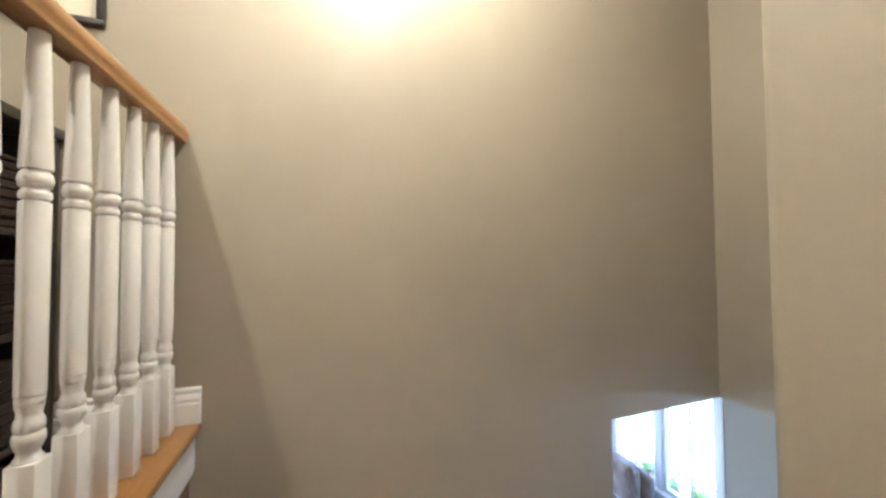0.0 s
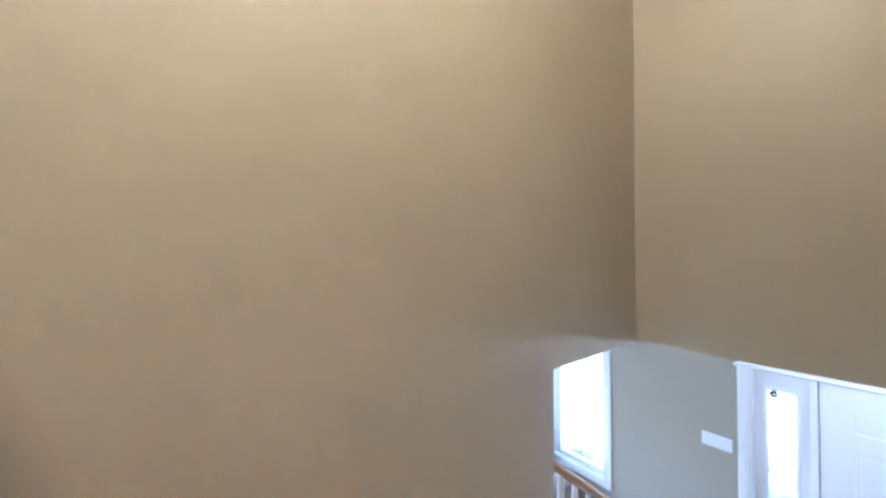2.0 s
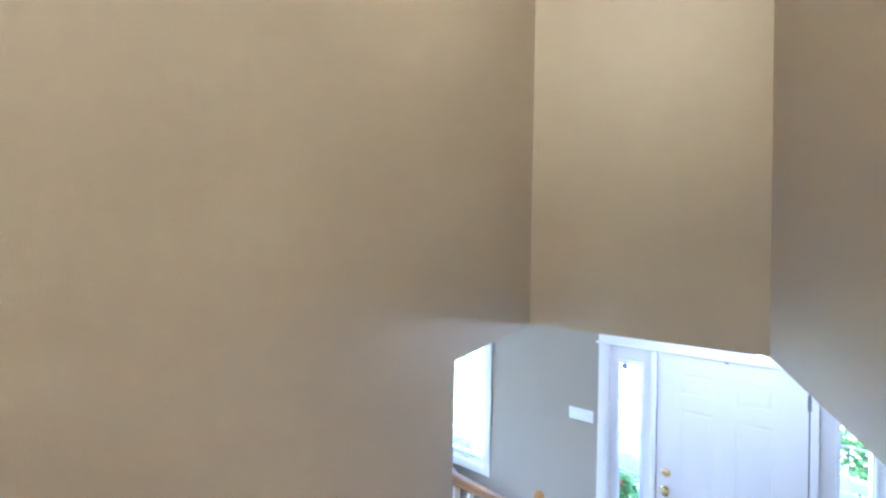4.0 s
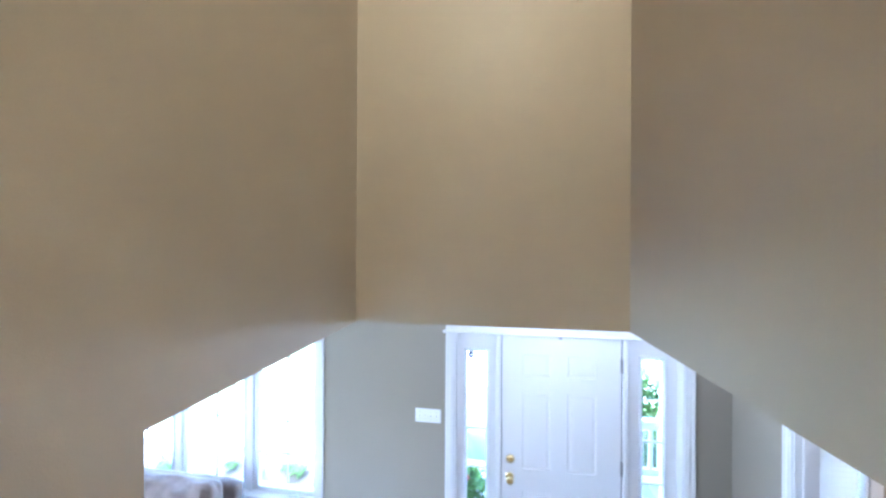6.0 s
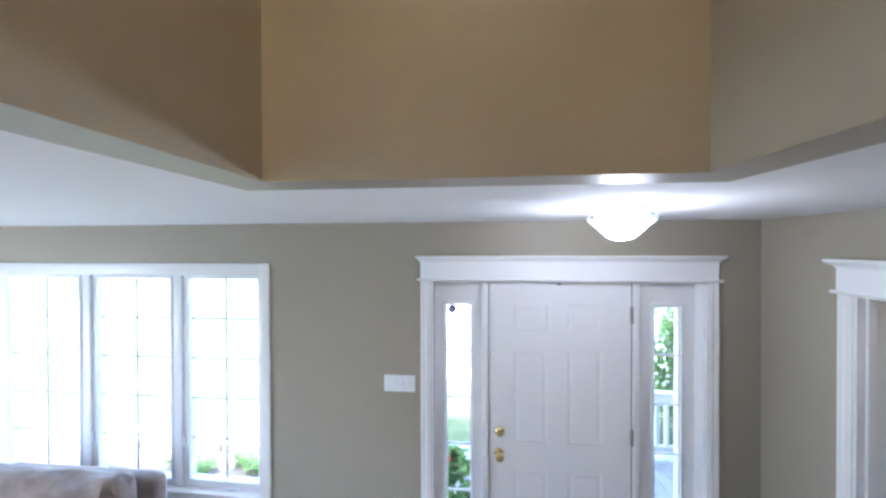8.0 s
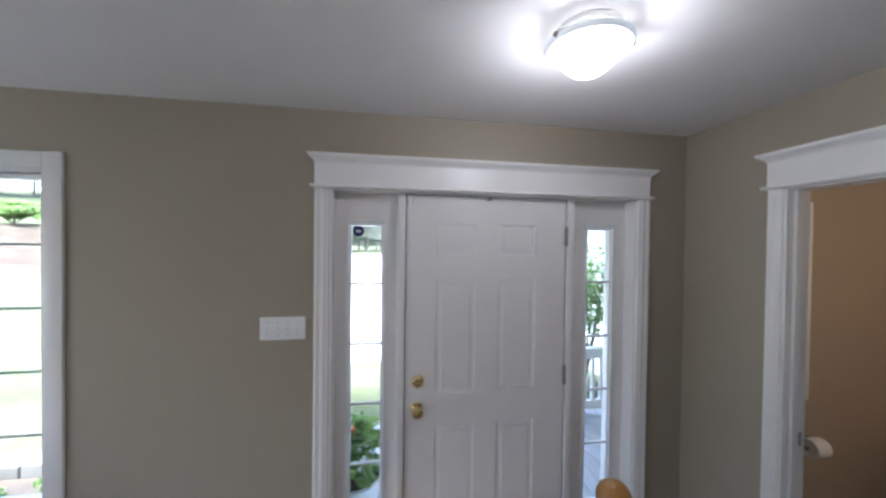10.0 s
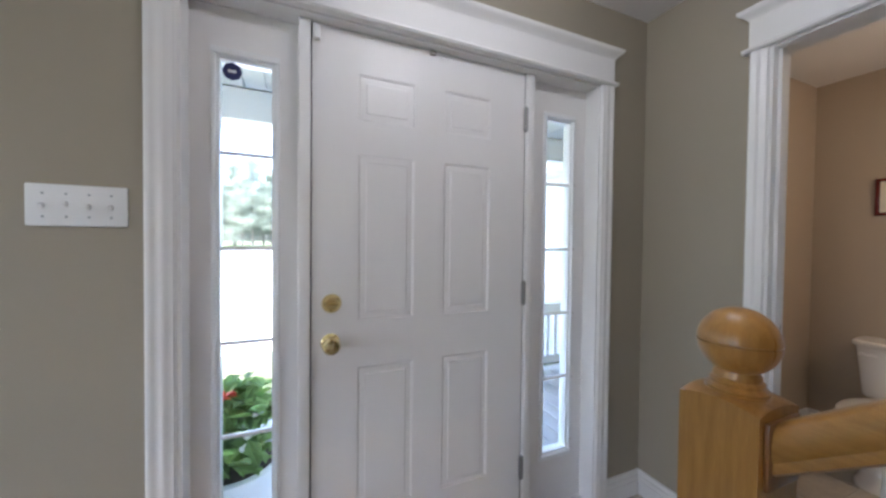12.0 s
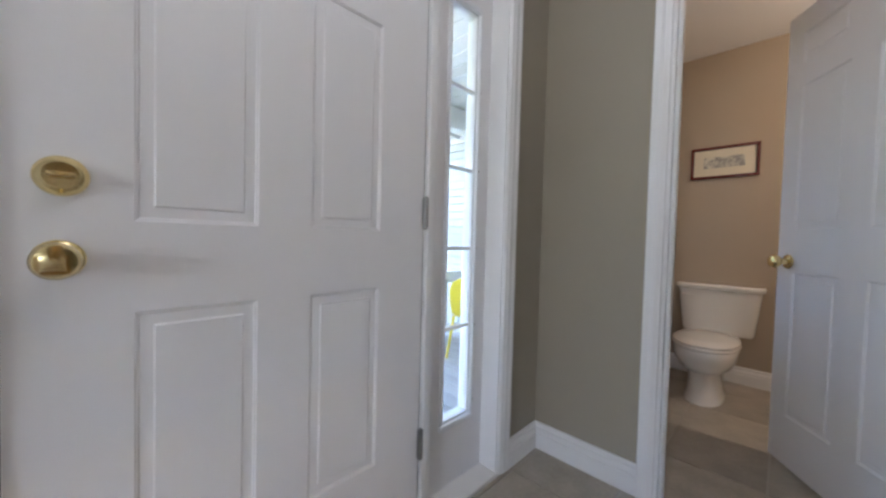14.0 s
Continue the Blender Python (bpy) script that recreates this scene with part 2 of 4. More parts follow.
        bmesh.ops.bevel(bm, geom=edges, offset=bevel, segments=seg, profile=0.5, affect="EDGES")
    return bm


def boxes(*rows, bevel=0.0):
    bm = bmesh.new()
    for r in rows:
        box(bm, *r, bevel=bevel)
    return bm


def lathe(profile, segs=24, m=Matrix()):
    """A turned body: (radius, height) from foot to top, about z."""
    bm = bmesh.new()
    rings = []
    for r, z in profile:
        rings.append([bm.verts.new(m @ Vector((r * math.cos(2 * math.pi * k / segs), r * math.sin(2 * math.pi * k / segs), z))) for k in range(segs)])
    for a, b in zip(rings, rings[1:]):
        for k in range(segs):
            bm.faces.new((a[k], a[(k + 1) % segs], b[(k + 1) % segs], b[k]))
    bm.faces.new(rings[0][::-1])
    bm.faces.new(rings[-1])
    return bm


def sweep(profile, start, end, out, up):
    """A straight moulding: profile of (out, up) pairs carried from start to end."""
    bm = bmesh.new()
    out, up = Vector(out), Vector(up)
    a = [bm.verts.new(Vector(start) + out * u + up * v) for u, v in profile]
    b = [bm.verts.new(Vector(end) + out * u + up * v) for u, v in profile]
    n = len(profile)
    for k in range(n):
        bm.faces.new((a[k], a[(k + 1) % n], b[(k + 1) % n], b[k]))
    bm.faces.new(a[::-1])
    bm.faces.new(b)
    bmesh.ops.recalc_face_normals(bm, faces=bm.faces)
    return bm


def panel(axis, c0, c1, u, v, holes=(), cuts=()):
    """A slab between c0 and c1 on an axis with rectangular openings right through. u, v: its reach; for x: (y, z), for y: (x, z), for z: (x, y)."""
    us = sorted({*u, *[h[0] for h in holes], *[h[1] for h in holes]})
    vs = sorted({*v, *[h[2] for h in holes], *[h[3] for h in holes]})
    us = [a for a in us if u[0] <= a <= u[1]]
    vs = [a for a in vs if v[0] <= a <= v[1]]
    bm = bmesh.new()
    made = {}

    def vert(i, j, c):
        if (i, j, c) not in made:
            a, b = us[i], vs[j]
            made[i, j, c] = bm.verts.new({"x": (c, a, b), "y": (a, c, b), "z": (a, b, c)}[axis])
        return made[i, j, c]

    def solid(i, j):
        if not (0 <= i < len(us) - 1 and 0 <= j < len(vs) - 1):
            return False
        a, b = (us[i] + us[i + 1]) / 2, (vs[j] + vs[j + 1]) / 2
        return not any(h[0] < a < h[1] and h[2] < b < h[3] for h in holes)

    for i in range(len(us) - 1):
        for j in range(len(vs) - 1):
            if not solid(i, j):
                continue
            for c in (c0, c1):
                bm.faces.new((vert(i, j, c), vert(i + 1, j, c), vert(i + 1, j + 1, c), vert(i, j + 1, c)))
            for di, dj, p, q in ((-1, 0, (i, j), (i, j + 1)), (1, 0, (i + 1, j), (i + 1, j + 1)), (0, -1, (i, j), (i + 1, j)), (0, 1, (i, j + 1), (i + 1, j + 1))):
                if not solid(i + di, j + dj):
                    bm.faces.new((vert(*p, c0), vert(*q, c0), vert(*q, c1), vert(*p, c1)))
    bmesh.ops.recalc_face_normals(bm, faces=bm.faces)
    return bm


def setting(name, bm, mat, label, category):
    return tagged(part(name, bm, mat, smooth=False), label, category, kind="structure")


# ---------- walls, ceilings, floors ----------
XL, XR, XF, XP = -1.04, -0.038, 1.167, 2.95       # stairwell sides, foyer wall, powder wall
YH, YC, YB = -1.436, -2.892, -4.128                 # header, corner of the upper flight, hall railing
ZC, ZU, ZT = 2.44, 2.721, 5.15                     # lower ceiling, upper floor, upper ceiling
RISE, RUN, Y0 = ZU / 15, 0.25, -1.05

setting("wall_north", panel("y", 0, 0.16, (-6.12, 1.22), (-0.6, ZC), [(-4.21, -1.99, 0.56, 2.105), (-0.826, 0.868, -0.05, 2.068)]), GREIGE, "greige painted plaster front wall with door and window openings", "wall")
setting("wall_powder_north", panel("y", 0, 0.16, (1.22, 3.07), (-0.6, ZC), [(1.46, 2.0, 0.92, 2.02)]), TAN, "tan painted powder room wall with a small window opening", "wall")
setting("wall_foyer_east", panel("x", XF, 1.28, (-2.78, 0), (0, ZC), [(-1.285, -0.505, -0.1, 2.065)]), GREIGE, "greige painted foyer wall with a doorway", "wall")
setting("wall_powder_east", panel("x", XP, 3.07, (-1.9, 0), (0, ZC)), TAN, "tan painted powder room wall behind the toilet", "wall")
setting("wall_powder_south", panel("y", -1.9, -1.78, (1.28, XP), (0, ZC)), TAN, "tan painted powder room wall", "wall")
setting("wall_stair_west", panel("x", -1.16, XL, (-6.3, -1.318), (0, ZT), [(-2.256, -1.318, -1, ZC)]), GREIGE, "tall greige stairwell wall with a satin paint", "wall")
setting("wall_stair_header", panel("y", YH, -1.318, (XL, XR), (ZC, ZT)), GREIGE, "greige painted wall above the foot of the stairs", "wall")
setting("wall_stair_east", panel("x", XR, 0.082, (-2.78, -1.318), (0, ZT), [(-2.38, -1.318, -1, ZC)]), GREIGE, "greige stairwell wall over an open side", "wall")


def bullnosed(bm, x, y, radius):
    """Rounds the upright corner at x, y."""
    edges = [e for e in bm.edges if all(abs(v.co.x - x) < 1e-4 and abs(v.co.y - y) < 1e-4 for v in e.verts)]
    bmesh.ops.bevel(bm, geom=edges, offset=radius, segments=5, profile=0.5, affect="EDGES")
    return bm


setting("wall_upper_flight", bullnosed(panel("y", YC, -2.78, (XR, 3.2), (0, ZT)), XR, YC, 0.019), GREIGE, "greige wall beside the upper flight of stairs", "wall")
setting("wall_below_hall", panel("y", -4.19, -4.08, (XL, 3.2), (0, 2.44)), GREIGE, "greige wall below the upstairs hall edge", "wall")
setting("wall_hall_south", panel("y", -6.3, -6.18, (XL, 3.2), (ZU, ZT)), GREIGE, "greige painted upstairs hall wall", "wall")
setting("wall_hall_east", panel("x", 3.2, 3.32, (-6.3, -2.78), (0, ZT)), GREIGE, "greige painted upstairs hall end wall", "wall")
# The openings in these two walls are assumed and unseen, made for the fill lamps.
setting("wall_living_west", panel("x", -6.12, -6.0, (-5.12, 0), (0, ZC), [(-3.5, -1.3, 0.65, 2.05)]), GREIGE, "greige painted living room wall", "wall")
setting("wall_living_south", panel("y", -5.12, -5.0, (-6.0, -1.16), (0, ZC), [(-3.9, -2.9, 0.9, 2.1)]), GREIGE, "greige painted living room wall", "wall")
setting("ceiling_lower", panel("z", ZC, 2.66, (-6.12, 3.07), (-5.12, 0.16), [(-1.16, 0.082, -5.2, -1.318), (0.08, 4, -5.2, -2.78)]), CEIL, "flat matt white ceiling over the foyer and living room", "ceiling")
setting("ceiling_upper", panel("z", ZT, 5.3, (-1.16, 3.32), (-6.3, -1.318)), CEIL, "flat matt white ceiling over the stairwell", "ceiling")
setting("floor_upper_hall", panel("z", 2.44, 2.69, (XL, 3.2), (-6.18, -4.08)), HALLFLOOR, "dark red wooden upstairs hall floor", "floor")
setting("floor_living", panel("z", -0.25, 0.0, (-6.12, -1.16), (-5.0, 0)), BOUNCE_FLOOR, "pale beige unseen living room floor, added to bounce light", "floor")
setting("floor_foyer", panel("z", -0.25, -0.006, (-1.16, 3.07), (-5.0, 0)), GROUT, "pale grout bed under foyer tiles", "floor")

# ---------- stairs ----------
ZL = 8 * RISE
XM = 0.010                                          # centre lines of the two lower railings
XN = -1.10


def staircase():
    st = thing("staircase", (-0.54, -2.0, 0), "oak staircase with white risers turning at a landing", "staircase")
    for k in range(7):
        y, z = Y0 - k * RUN, (k + 1) * RISE
        part("tread", box(bmesh.new(), -1.16 if k < 5 else XL + 0.001, y + 0.025, z - 0.03, 0.082 if k < 5 else XR - 0.001, y - RUN, z, 0.006), OAK_X, st)
        part("riser", boxes((-1.155 if k < 5 else XL + 0.001, y, z - RISE, 0.077 if k < 5 else XR - 0.001, y - 0.018, z - 0.031)), WHITE, st)
    part("riser", boxes((XL + 0.001, Y0 - 7 * RUN, 7 * RISE, XR - 0.001, Y0 - 7 * RUN - 0.018, ZL - 0.031)), WHITE, st)
    part("landing", box(bmesh.new(), XL + 0.001, -2.775, ZL - 0.03, XR - 0.001, -4.08, ZL, 0.006), OAK_X, st)
    for k in range(6):
        x, z = XR + k * RUN, ZL + (k + 1) * RISE
        part("tread", box(bmesh.new(), x - 0.025, YC - 0.001, z - 0.03, x + RUN, -4.079, z, 0.006), OAK, st)
        part("riser", boxes((x, YC - 0.001, z - RISE, x + 0.018, -4.079, z - 0.031)), WHITE, st)
    part("top_landing", boxes((XR + 1.5, YC - 0.001, ZU - 0.2, 3.2, -4.079, ZU - 0.01)), HALLFLOOR, st)
    for x in (-1.158, 0.06):
        a = sweep([(0, -0.3), (0.02, -0.3), (0.02, 0.0), (0, 0.0)], (x, Y0 + 0.05, 0.02), (x, Y0 - 5 * RUN, 5 * RISE - 0.02), (1, 0, 0), (0, 0, 1))
        part("stringer", a, WHITE, st)
    return st


staircase()


def baluster_profile(z0, sq, top):
    """Turned body above a square block: radii and heights between block top and rail."""
    h = top - z0 - sq
    rows = [(0.0195, 0.0), (0.0190, 0.004), (0.0150, 0.010), (0.0146, 0.018), (0.0172, 0.022), (0.0175, 0.026), (0.0198, 0.030), (0.0208, 0.038), (0.0198, 0.046), (0.0168, 0.049), (0.0190, 0.053), (0.0196, 0.060), (0.0186, 0.068), (0.0160, 0.074), (0.0158, 0.082), (0.0176, 0.090), (0.0180, 0.096), (0.0158, 0.0965), (0.0158, 0.0985), (0.0186, 0.099), (0.0188, 0.109), (0.0164, 0.1095), (0.0164, 0.1115), (0.0196, 0.112)]
    up = h - 0.30
    rows += [(0.0203, up - 0.010), (0.0195, up - 0.008), (0.0168, up - 0.0075), (0.0168, up - 0.0045), (0.0196, up - 0.003), (0.0208, up + 0.003), (0.0196, up + 0.010), (0.0170, up + 0.0125), (0.0170, up + 0.0155), (0.0202, up + 0.019), (0.0224, up + 0.027), (0.0224, up + 0.033), (0.0202, up + 0.042), (0.0168, up + 0.0455), (0.0168, up + 0.0485), (0.0212, up + 0.049), (0.0214, up + 0.055), (0.0185, up + 0.14), (0.0135, h + 0.012)]
    return [(r, z0 + sq + z) for r, z in rows]


def baluster(parent, x, y, z0, top, sq=0.19, w=0.0205):
    p = part("baluster", lathe(baluster_profile(0, sq, top - z0), 16), WHITE)
    p.location = (x, y, z0)
    bpy.context.view_layer.update()
    p.parent = parent
    p.matrix_parent_inverse = parent.matrix_world.inverted()
    b = part("block", box(bmesh.new(), x - w, y - w, z0, x + w, y + w, z0 + sq, 0.003), WHITE, p)
    return p


def handrail_profile(w=0.032, h=0.062):
    return [(-w * 0.62, 0), (w * 0.62, 0), (w * 0.84, 0.004), (w * 0.88, 0.010), (w * 0.85, 0.016), (w * 0.98, 0.024), (w, 0.034), (w * 0.97, h - 0.018), (w * 0.86, h - 0.008), (w * 0.65, h - 0.002), (w * 0.3, h), (-w * 0.3, h), (-w * 0.65, h - 0.002), (-w * 0.86, h - 0.008), (-w * 0.97, h - 0.018), (-w, 0.034), (-w * 0.98, 0.024), (-w * 0.85, 0.016), (-w * 0.88, 0.010), (-w * 0.84, 0.004)]


def upper_railing():
    r = thing("stair_railing", (-0.3, YB, 2.69), "horizontal oak handrail on white turned balusters along the hall edge", "railing")
    part("handrail", sweep(handrail_profile(), (XL, YB, 3.676), (1.4, YB, 3.676), (0, 1, 0), (0, 0, 1)), OAK_X, r, "golden oak handrail")
    for k in range(22):
        baluster(r, -0.97 + 0.107 * k, YB, ZU, 3.682, 0.212)
    return r


upper_railing()


def domed_post(x, y, h, top):
    """Square post whose head is turned to a low dome, so that its corners fall away."""
    bm = bmesh.new()
    n = 14
    grid = {}
    for i in range(n + 1):
        for j in range(n + 1):
            u, v = -h + 2 * h * i / n, -h + 2 * h * j / n
            q = math.hypot(u, v)
            grid[i, j] = bm.verts.new((x + u, y + v, top + 0.014 - 6.5 * max(0.0, q - 0.028) ** 2 - 0.12 * q))
    for i in range(n):
        for j in range(n):
            bm.faces.new((grid[i, j], grid[i + 1, j], grid[i + 1, j + 1], grid[i, j + 1]))
    ring = [(i, 0) for i in range(n)] + [(n, j) for j in range(n)] + [(i, n) for i in range(n, 0, -1)] + [(0, j) for j in range(n, 0, -1)]
    low = [bm.verts.new((grid[k].co.x, grid[k].co.y, 0)) for k in ring]
    for k in range(len(ring)):
        m = (k + 1) % len(ring)
        bm.faces.new((grid[ring[k]], low[k], low[m], grid[ring[m]]))
    bm.faces.new(low[::-1])
    bmesh.ops.recalc_face_normals(bm, faces=bm.faces)
    return bm


def lower_railing(x, y_top, label):
    r = thing("stair_railing", (x, Y0 + 0.06, 0), label, "railing", "railings of the lower flight")
    y_n = -0.989
    rail_z = lambda y: 1.032 + (-1.017 - y) * 0.77
    part("handrail", sweep(handrail_profile(0.03, 0.06), (x, y_n - 0.04, rail_z(y_n - 0.04)), (x, y_top, rail_z(y_top)), (1, 0, 0), (0, 0, 1)), OAK_Y, r, "golden oak sloping handrail")
    # newel post with a ball on turned rings
    n = part("newel_post", domed_post(x, y_n, 0.042, 1.112), OAK, r, "square oak newel post with a ball top")
    part("rosette", box(bmesh.new(), x - 0.034, y_n - 0.0475, rail_z(y_n - 0.04) - 0.01, x + 0.034, y_n - 0.0422, rail_z(y_n - 0.04) + 0.066, 0.002), OAK_DARK, n)
    part("collar", lathe([(0.040, 1.112), (0.039, 1.118), (0.031, 1.123), (0.032, 1.127), (0.027, 1.131), (0.0275, 1.135), (0.024, 1.138), (0.0245, 1.142), (0.022, 1.147), (0.0225, 1.15)], 28, Matrix.Translation((x, y_n, 0))), OAK, n)
    ball = [(0.0415 * math.cos(a), 1.1835 + 0.0415 * math.sin(a)) for a in [radians(q) for q in range(-80, 84, 8)]]
    ball[10:11] = [(0.0414, 1.1818), (0.0398, 1.1824), (0.0398, 1.1842), (0.0414, 1.1848)]
    part("ball", lathe(ball, 32, Matrix.Translation((x, y_n, 0))), OAK, n)
    y = Y0 - 0.07
    k = 0
    while y > y_top + 0.03:
        step = int((Y0 - y + 0.02) / RUN) + 1
        baluster(r, x, y, step * RISE, rail_z(y) + 0.01, 0.1 + 0.06 * ((k + 1) % 2))
        y -= RUN / 2
        k += 1
    return r


lower_railing(XM, -2.38, "oak handrail, ball-topped newel and white balusters beside the foyer")
lower_railing(XN, -2.256, "oak handrail, ball-topped newel and white balusters beside the living room")

# hall edge: oak nosing, white fascia board, end of the baseboard
nose = thing("hall_edge_nosing", (0.5, -4.1, 2.69), "golden oak nosing board under the hall balusters with white fascia", "trim", kind="structure")
part("nosing_board", box(bmesh.new(), XL, -4.2, 2.69, 1.46, -4.045, ZU, 0.008, 3), OAK_X, nose)
part("fascia", sweep([(0, 0), (0.012, 0), (0.016, 0.02), (0.016, 0.13), (0.012, 0.138), (0, 0.138)], (XL, -4.08, 2.55), (1.46, -4.08, 2.55), (0, 1, 0), (0, 0, 1)), WHITE, nose)

BASE = [(0, 0), (0.018, 0), (0.018, 0.068), (0.0165, 0.072), (0.0135, 0.073), (0.0135, 0.077), (0.0165, 0.080), (0.0165, 0.086), (0.0125, 0.095), (0.0085, 0.1), (0.0085, 0.106), (0.0105, 0.109), (0.0105, 0.116), (0.006, 0.122), (0, 0.122)]


def baseboard(start, end, out):
    return setting("baseboard", sweep(BASE, start, end, out, (0, 0, 1)), WHITE, "white moulded baseboard along the wall foot", "baseboard")


baseboard((XL, -6.18, 2.719), (XL, -4.047, 2.719), (1, 0, 0))
baseboard((0.926, 0, 0), (XF - 0.0005, 0, 0), (0, -1, 0))
baseboard((XF, 0, 0), (XF, -0.449, 0), (-1, 0, 0))
baseboard((XP, 0, 0), (XP, -1.78, 0), (-1, 0, 0))
baseboard((1.28, 0, 0), (XP, 0, 0), (0, -1, 0))

# ---------- upstairs hall ----------
def bookcase():
    b = thing("bookcase", (-0.6, -4.64, ZU), "low black-brown wooden bookcase holding dark wicker baskets", "bookcase")
    y0, y1, z0, z1, xa, xb = -4.425, -4.80, 2.69, 3.674, XL + 0.015, -0.1
    for x in (xa, (xa + xb) / 2 - 0.015, xb - 0.03):
        part("side_panel", box(bmesh.new(), x, y1, z0, x + 0.03, y0, z1 - 0.031, 0.003), BLACKWOOD, b)
    part("top", box(bmesh.new(), xa - 0.012, y1, z1 - 0.03, xb + 0.015, y0 + 0.015, z1, 0.004), BLACKWOOD, b)
    part("back_panel", boxes((xa + 0.001, y1 - 0.012, z0, xb - 0.001, y1 - 0.001, z1 - 0.032)), BLACKWOOD, b)
    for z in (2.76, 3.06, 3.34):
        part("shelf", box(bmesh.new(), xa + 0.031, y1 + 0.001, z, xb - 0.031, y0 - 0.01, z + 0.022, 0.002), BLACKWOOD, b)
    return b


bookcase()
WICKER = material("dark_wicker", (0.05, 0.028, 0.018), 0.6, 0, 60, 0.4, 0.4, 140, stretch=(1, 1, 4))


def basket(x, z, w, h):
    b = thing("wicker_basket", (x, -4.6, z), "dark brown wicker basket with a cream label card", "basket", "baskets on the bookcase")
    bm = bmesh.new()
    rows = 7
    for k in range(rows):
        zz = z + 0.002 + h * k / rows
        box(bm, x - w / 2 + 0.004 * (k % 2), -4.75, zz, x + w / 2 - 0.004 * (k % 2), -4.45 + 0.004 * (k % 2), zz + h / rows - 0.003, 0.004, 1)
    part("weave", bm, WICKER, b)
    part("rim", box(bmesh.new(), x - w / 2 - 0.004, -4.754, z + h, x + w / 2 + 0.004, -4.444, z + h + 0.014, 0.005), WICKER, b)
    part("label_card", box(bmesh.new(), x - 0.055, -4.446, z + h * 0.45, x + 0.055, -4.443, z + h * 0.45 + 0.06), PAPER, b, "blank cream label card")
    return b


for z, h in ((2.782, 0.2), (3.082, 0.18), (3.362, 0.18)):
    for x in (-0.79, -0.34):
        basket(x, z, 0.36, h)


def framed_picture(name, place, axis, w, h, label, frame_mat, art):
    p = thing(name, place, label, "picture")
    X, Y, Z = place
    fw = 0.02

    def blk(u0, u1, v0, v1, d0, d1):
        if axis == "x+":
            return (X + d0, Y + u0, Z + v0, X + d1, Y + u1, Z + v1)
        return (X - d0, Y + u0, Z + v0, X - d1, Y + u1, Z + v1)
    for r in (blk(-w / 2, w / 2, 0, fw, 0, 0.022), blk(-w / 2, w / 2, h - fw, h, 0, 0.022), blk(-w / 2, -w / 2 + fw, fw, h - fw, 0, 0.021), blk(w / 2 - fw, w / 2, fw, h - fw, 0, 0.021)):
        part("frame_bar", box(bmesh.new(), *r, 0.004), frame_mat, p)
    part("mat_board", boxes(blk(-w / 2 + fw, w / 2 - fw, fw, h - fw, 0.002, 0.010)), PAPER, p, "cream mat board")
    part("print", boxes(blk(-w * 0.3, w * 0.3, h * 0.33, h * 0.67, 0.010, 0.0125)), PRINT if art else PAPER, p, "small faded grey print")
    return p


framed_picture("framed_print", (XP - 0.001, -0.491, 1.5), "x-", 0.4, 0.237, "small print with cream mat in a dark red wooden frame", MAHOGANY, True)
framed_picture("framed_photograph", (XL + 0.001, -4.574, 4.028), "x+", 0.5, 0.6, "picture with a pale mat in a black frame", BLACKWOOD, False)


def dome_lamp(place, rad, drop, mat, metal, label):
    X, Y, Z = place
    d = thing("ceiling_lamp", place, label, "ceiling lamp", "flush ceiling lamps")
    T = Matrix.Translation(place)
    part("ceiling_plate", lathe([(rad * 0.72, -0.028), (rad * 0.78, -0.022), (rad * 0.78, -0.001)], 40, T), WHITE if metal is not STEEL else STEEL, d)
    hh = 0.092
    prof = [(0.004, -drop), (rad * 0.18, -drop + 0.02 * hh), (rad * 0.36, -drop + 0.11 * hh), (rad * 0.52, -drop + 0.29 * hh), (rad * 0.67, -drop + 0.50 * hh), (rad * 0.80, -drop + 0.68 * hh), (rad * 0.9, -drop + 0.80 * hh), (rad * 0.93, -drop + 0.83 * hh), (rad * 0.9, -drop + 0.83 * hh)]
    rim = part("glass_rim", lathe([(rad * 0.932, -drop + 0.833 * hh), (rad * 0.985, -drop + 0.9 * hh), (rad, -drop + hh), (rad * 0.985, -drop + 1.02 * hh), (rad * 0.92, -drop + 0.95 * hh), (rad * 0.9, -drop + 0.86 * hh)], 48, T), GLASSRIM, d)
    rim.visible_shadow = False
    bm = lathe(prof, 48, T)
    bm.faces.ensure_lookup_table()
    bmesh.ops.delete(bm, geom=[bm.faces[-1]], context="FACES_ONLY")
    # Added disc, hidden in the bowl, that holds bulb light off the ceiling.
    part("bowl_light_stop", lathe([(rad * 0.76, -drop + 0.91 * hh), (rad * 0.76, -drop + 0.94 * hh)], 40, T), WHITE, d)
    g = part("glass_bowl", bm, mat, d, "lit frosted glass bowl")
    g.visible_shadow = False
    for a in (80, 195, 345):
        c, s = math.cos(radians(a)), math.sin(radians(a))
        p = Vector((X + rad * 0.98 * c, Y + rad * 0.98 * s, Z - drop + hh))
        part("clip", lathe([(0.004, -0.014), (0.008, -0.012), (0.008, 0.004), (0.005, 0.008)], 12, Matrix.Translation(p) @ Euler((0, radians(60), radians(a))).to_matrix().to_4x4()), metal, d)
        part("arm", sweep([(-0.003, -0.003), (0.003, -0.003), (0.003, 0.003), (-0.003, 0.003)], (X + rad * 0.7 * c, Y + rad * 0.7 * s, Z - 0.014), p, (-s, c, 0), (0, 0, 1)), metal, d)
    return d


dome_lamp((0.045, -0.79, ZC), 0.127, 0.134, FROST, BRONZE, "lit frosted glass bowl lamp with metal clips on the ceiling")
